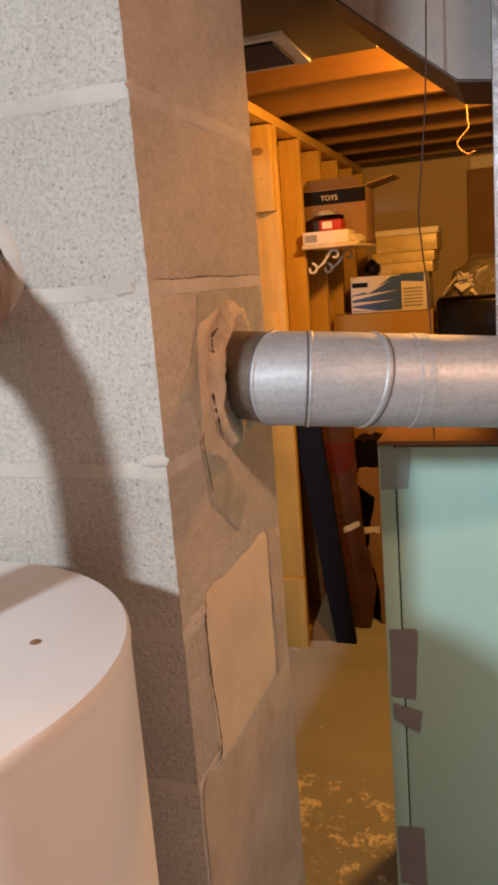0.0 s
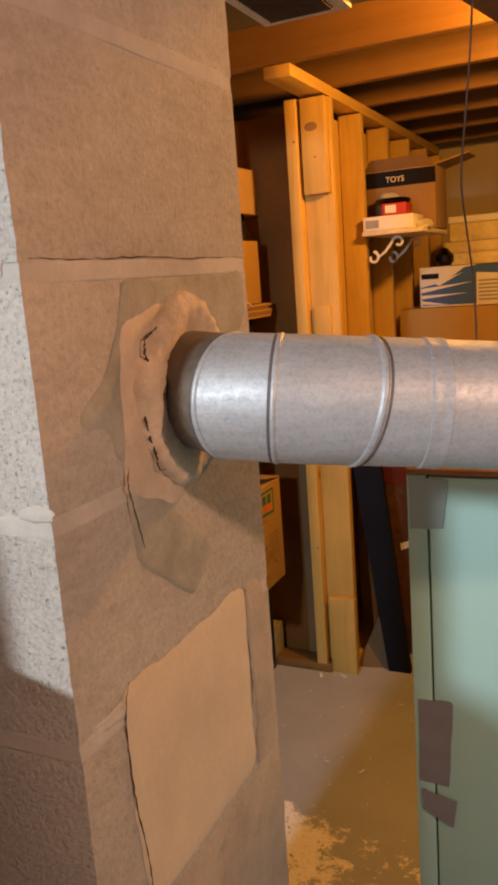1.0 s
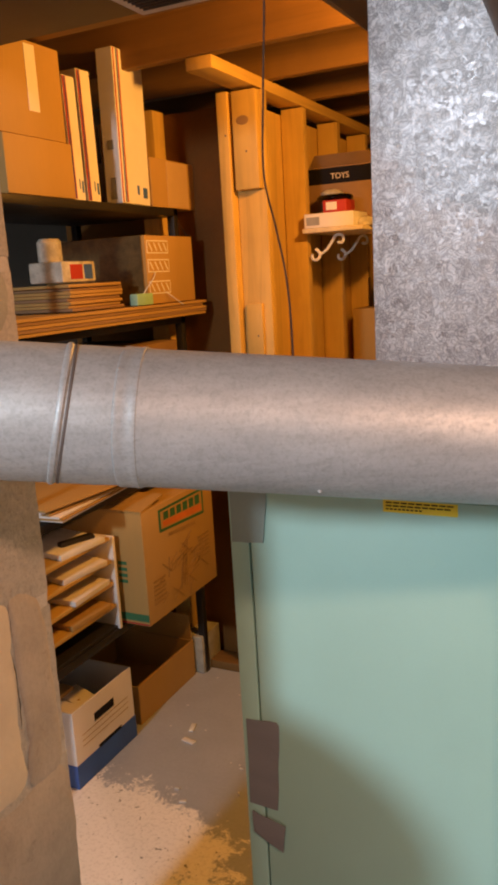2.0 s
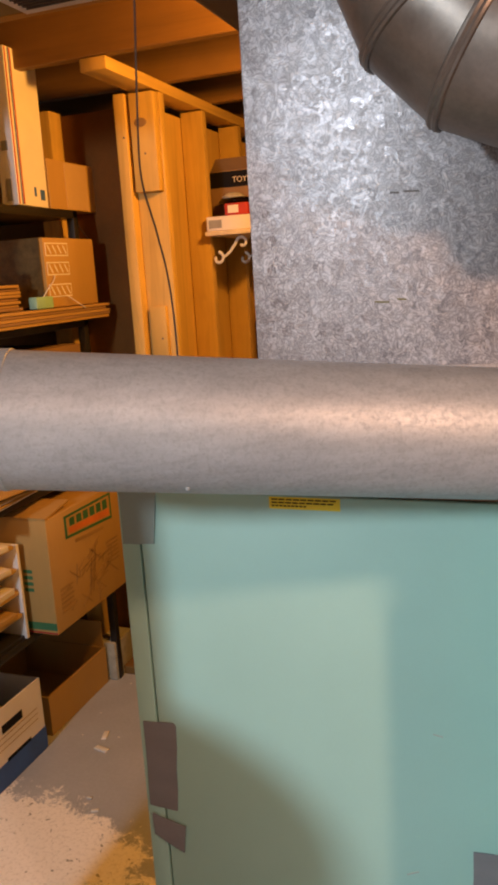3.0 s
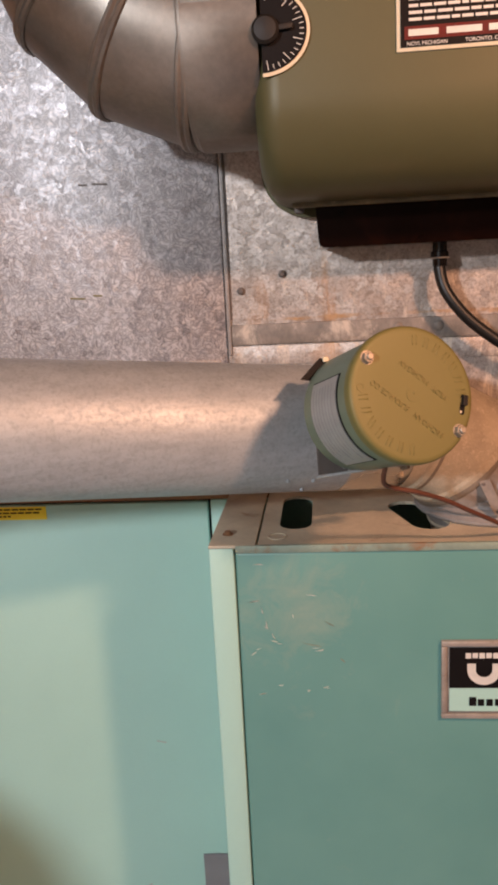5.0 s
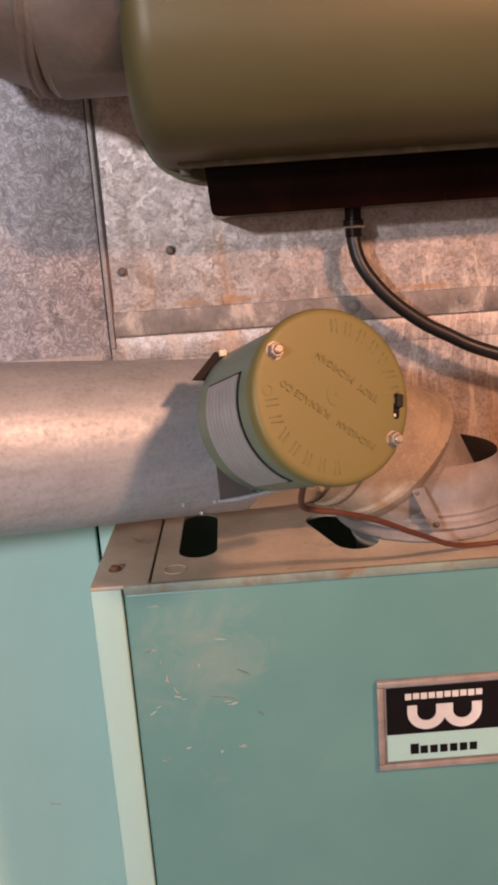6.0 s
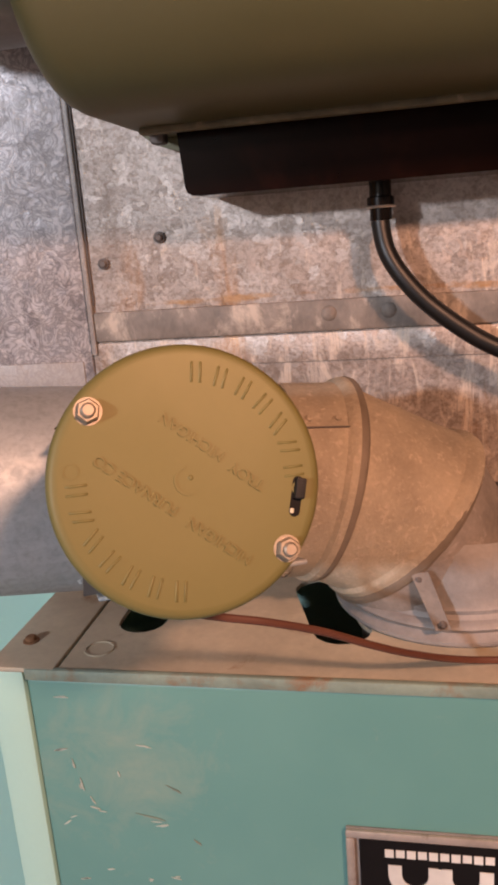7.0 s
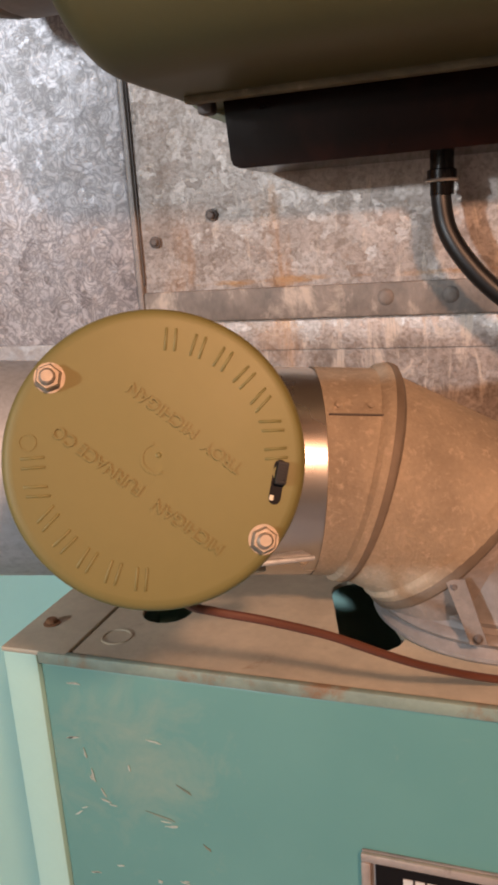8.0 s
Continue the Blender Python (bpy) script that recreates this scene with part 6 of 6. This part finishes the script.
part("print_bar", box(-0.925, -0.87, 3.6135, 3.6152, 1.806, 1.838), PLATE_LINE, wb)
rb = carton("red_box", -0.86, -0.76, 3.63, 3.74, 1.853, 1.90, RED, "small red and white box stacked on the shelf")
part("print_bar", box(-0.845, -0.80, 3.6285, 3.631, 1.862, 1.892), PAPER, rb)
single("black_tray", turned(Matrix.Translation((-0.83, 3.70, 1.901)) @ Matrix.Diagonal((1.15, 1, 1, 1)), [(0.06, 0.0), (0.066, 0.012), (0.06, 0.020), (0.045, 0.024)], 22), BLACK, "black plastic toy lying on the red box", "toy")
single("clear_bag", turned(Matrix.Translation((-0.85, 3.72, 1.926)), [(0.045, 0.0), (0.05, 0.008), (0.035, 0.018), (0.012, 0.024)], 12), CLEAR, "crumpled clear bag of small things", "bag")
single("clear_bag", turned(Matrix.Translation((-0.705, 3.70, 1.796)), [(0.04, 0.0), (0.043, 0.012), (0.03, 0.03), (0.01, 0.036)], 12), CLEAR, "crumpled clear bag of small things", "bag")

# stacked cartons further back
carton("large_carton", -0.97, -0.43, 4.30, 4.75, 0.72, 1.435, CARD, "large brown carton stacked on another")
carton("large_carton", -0.98, -0.42, 4.28, 4.76, 0.0, 0.718, CARD, "large brown carton on the floor")
bluebox = carton("product_box", -0.875, -0.47, 4.345, 4.70, 1.437, 1.632, PAPER, "white product box with blue starburst print")
BYF = 4.3435
part("blue_print", slab([(-0.862, BYF, 1.446), (-0.60, BYF, 1.446), (-0.60, BYF, 1.628), (-0.655, BYF, 1.622), (-0.70, BYF, 1.592), (-0.76, BYF, 1.556), (-0.868, BYF, 1.535)], (0, -0.001, 0)), BLUE, bluebox, "blue printed swoosh")
for tip, a, b in (((-0.615, 1.552), (-0.868, 1.530), (-0.868, 1.508)), ((-0.640, 1.500), (-0.868, 1.496), (-0.866, 1.478)), ((-0.735, 1.447), (-0.868, 1.470), (-0.866, 1.452)), ((-0.66, 1.600), (-0.80, 1.552), (-0.78, 1.540))):
    part("white_spike", slab([(x, BYF - 0.0012, z) for x, z in (tip, a, b)], (0, -0.001, 0)), PAPER, bluebox)
part("blue_print", slab([(-0.60, BYF, 1.632), (-0.48, BYF, 1.632), (-0.48, BYF, 1.585), (-0.60, BYF, 1.595)], (0, -0.001, 0)), BLUE, bluebox)
part("print_bar", box(-0.865, -0.78, BYF - 0.001, BYF + 0.001, 1.575, 1.60), INK_AND_SHADE, bluebox)
for i in range(6):
    part("print_bar", box(-0.59, -0.49, BYF - 0.001, BYF + 0.001, 1.46 + 0.018 * i, 1.468 + 0.018 * i), PLATE_LINE, bluebox)
for i, (x0, x1, z0, z1, m_, lb) in enumerate(((-0.775, -0.44, 1.634, 1.69, PALE_WRAP, "film-wrapped yellowish box"), (-0.76, -0.43, 1.691, 1.745, PALE_WRAP, "film-wrapped yellowish box"), (-0.737, -0.415, 1.746, 1.832, PALE_WRAP, "film-wrapped pale box"), (-0.743, -0.408, 1.833, 1.866, PAPER, "flat pale lid"))):
    carton("flat_box", x0, x1, 4.42, 4.70, z0, z1, m_, lb + " in a leaning stack")
single("black_pot", turned(Matrix.Translation((-0.76, 4.40, 1.635)), [(0.03, 0), (0.045, 0.02), (0.045, 0.05), (0.025, 0.07), (0.012, 0.085)], 20), BLACK, "small black pot with a lid", "pot")
single("storage_tub", box(-0.41, 0.15, 4.18, 4.65, 0.9, 1.50, 0.03, 3), BLACK, "black plastic storage tub heaped with things", "tub")
single("side_table", box(-0.42, 0.2, 4.15, 4.7, 0.0, 0.898, 0.01), DARK_BOARD, "dark cabinet under the storage tub", "cabinet")


def heap(cx, cy, z, rx, ry, h, seed):
    bm = bmesh.new()
    bmesh.ops.create_uvsphere(bm, u_segments=28, v_segments=14, radius=1.0)
    for v in bm.verts:
        n = noise.noise(v.co * 2.1 + Vector((seed, 0, 0))) + 0.5 * noise.noise(v.co * 5 + Vector((0, seed, 0)))
        v.co = Vector((cx + rx * v.co.x * (1 + 0.3 * n), cy + ry * v.co.y * (1 + 0.3 * n), z + max(0, h * v.co.z * (1 + 0.35 * n))))
    return bm


single("crumpled_cloth", heap(-0.13, 4.42, 1.495, 0.26, 0.2, 0.2, 3), GREY_CLOTH, "crumpled grey cloth heaped in the tub", "cloth", smooth=70)
for i in range(14):
    single("paper_scrap", obox(pose(r2.uniform(-0.36, -0.02), r2.uniform(4.22, 4.32), 1.53 + r2.uniform(0, 0.07), r2.uniform(-50, 50), r2.uniform(-50, 50), r2.uniform(0, 180)), 0.10, 0.06, 0.006), PAPER, "crumpled pale paper in the tub", "paper", group="paper scraps")

# leaning dark boards, red-brown cartons and a black shade sheet behind the opening
board = single("dark_board", slab([(-0.962, 3.325, 1.06), (-0.842, 3.325, 1.06), (-0.722, 3.30, 0.0), (-0.814, 3.30, 0.0)], (0, 0.03, 0)), NAVY, "blue-black plank leaning against the stud wall", "board", smooth=20)
single("leaning_panel", slab([(-0.945, 3.42, 1.2), (-0.945, 3.95, 1.2), (-0.90, 3.95, 0.0), (-0.90, 3.42, 0.0)], (0.02, 0, 0)), DARK_BOARD, "dark panel leaning on the studs", "board")
single("pale_panel", slab([(-0.95, 3.30, 0.0), (-0.82, 3.32, 0.0), (-0.87, 3.45, 0.22)], (0, 0.012, 0)), GREY_BOARD, "triangular grey offcut on the floor", "offcut")
for x0, x1, z0, z1 in ((-0.58, -0.36, 0.0, 0.55), (-0.70, -0.36, 0.551, 0.90)):
    carton("crumpled_carton", x0, x1, 3.95, 4.25, z0, z1, CARD, "crumpled carton in the dark corner")
leaner = thing("flattened_carton", (-0.76, 3.49, 0.0), "flattened red-brown carton leaning on its end", "carton")
lean_edge = wavy([(-0.875, 0.995), (-0.728, 0.992), (-0.722, 0.70), (-0.70, 0.45), (-0.655, 0.20), (-0.69, 0.004), (-0.80, 0.004), (-0.85, 0.5)], 0.006, 6, 3)
part("panel", slab([(x, 3.47, z) for x, z in lean_edge], (0, 0.045, 0)), TORN_CARD, leaner)
part("red_band", slab([(x, 3.4695, z) for x, z in wavy([(-0.872, 0.905), (-0.727, 0.905), (-0.724, 0.785), (-0.80, 0.762), (-0.862, 0.772)], 0.004, 4, 5)], (0, -0.002, 0)), DARK_RED, leaner, "dark red printed band")
part("torn_tape", slab([(x, 3.4695, z) for x, z in wavy([(-0.79, 0.505), (-0.712, 0.536), (-0.708, 0.512), (-0.786, 0.476)], 0.003, 4, 7)], (0, -0.002, 0)), PAPER, leaner, "torn strip of pale tape")
# no real object: a black sheet drawn for shadowed gaps between boxes
single("shade_sheet", slab([(x, 3.58, z) for x, z in wavy([(-0.80, 0.86), (-0.72, 0.895), (-0.62, 0.885), (-0.56, 0.84), (-0.55, 0.4), (-0.56, 0.004), (-0.78, 0.004), (-0.82, 0.45)], 0.01, 6, 9)], (0, 0.16, 0)), GAP_BLACK, "added black sheet standing for shade between the cartons", "bag", smooth=70)
torn = thing("torn_carton", (-0.62, 3.54, 0.0), "torn brown carton side standing before the black sheet", "carton")
part("panel", slab([(x, 3.53, z) for x, z in wavy([(-0.735, 0.70), (-0.715, 0.765), (-0.56, 0.77), (-0.56, 0.004), (-0.64, 0.004), (-0.652, 0.22), (-0.695, 0.36), (-0.648, 0.63)], 0.004, 5, 11)], (0, 0.03, 0)), CARD_DARK, torn)
part("torn_tape", slab([(x, 3.5295, z) for x, z in ((-0.705, 0.485), (-0.63, 0.490), (-0.632, 0.455), (-0.66, 0.462), (-0.70, 0.452))], (0, -0.002, 0)), PAPER, torn, "torn strip of pale tape")

# curtain and high window on the back wall
win = thing("window_1", (-0.2, 5.44, 1.9), "small curtained basement window", "window", kind="structure")
part("window_frame", box(-0.29, 0.35, 5.425, 5.449, 2.20, 2.31, 0.004), WHITE_INK, win)
part("curtain", box(-0.31, 0.36, 5.40, 5.424, 1.45, 2.235, 0.008), CARD_DARK, win, "brown curtain")

# ---- cables ----
single("hanging_cable", tube(spline([(-0.150, 1.56, 2.33), (-0.152, 1.545, 2.1), (-0.157, 1.54, 1.96), (-0.167, 1.545, 1.853), (-0.178, 1.56, 1.76), (-0.177, 1.59, 1.69), (-0.172, 1.608, 1.618), (-0.168, 1.61, 1.52), (-0.168, 1.605, 1.317)], 8), 0.0015, 8), DARK_WIRE, "thin dark cable hanging down to the furnace top", "cable")
single("loose_wire", tube(spline([(-0.166, 2.905, 2.40), (-0.165, 2.9, 2.22), (-0.161, 2.9, 2.13), (-0.160, 2.9, 2.10), (-0.196, 2.9, 2.056), (-0.165, 2.89, 2.018), (-0.137, 2.88, 2.022)], 8), 0.0018, 8), CARD_DARK, "short loose cream wire hanging from a joist", "wire")

# ---- chips of paint on the floor ----
chips = bmesh.new()
r3 = random.Random(11)
for x, y, s in ((-1.10, 2.70, 0.035), (-1.13, 2.78, 0.03), (-1.07, 3.18, 0.02), (-0.72, 2.60, 0.016), (-0.80, 2.50, 0.01), (-1.0, 2.45, 0.012), (-0.95, 2.40, 0.014), (-0.70, 3.05, 0.012), (-0.85, 2.62, 0.008), (-0.98, 3.20, 0.02)):
    obox(pose(x, y, 0.003, r3.uniform(-8, 8), r3.uniform(-8, 8), r3.uniform(0, 180)), s * 1.6, s * 0.6, 0.005, 0.001, chips)
for i in range(60):
    obox(pose(r3.uniform(-1.25, -0.4), r3.uniform(1.7, 3.2), 0.0015, 0, 0, r3.uniform(0, 180)), r3.uniform(0.003, 0.009), r3.uniform(0.002, 0.005), 0.002, into=chips)
single("paint_chips", chips, WHITE_INK, "pale chips of paint scattered on the floor", "debris", "stuff")
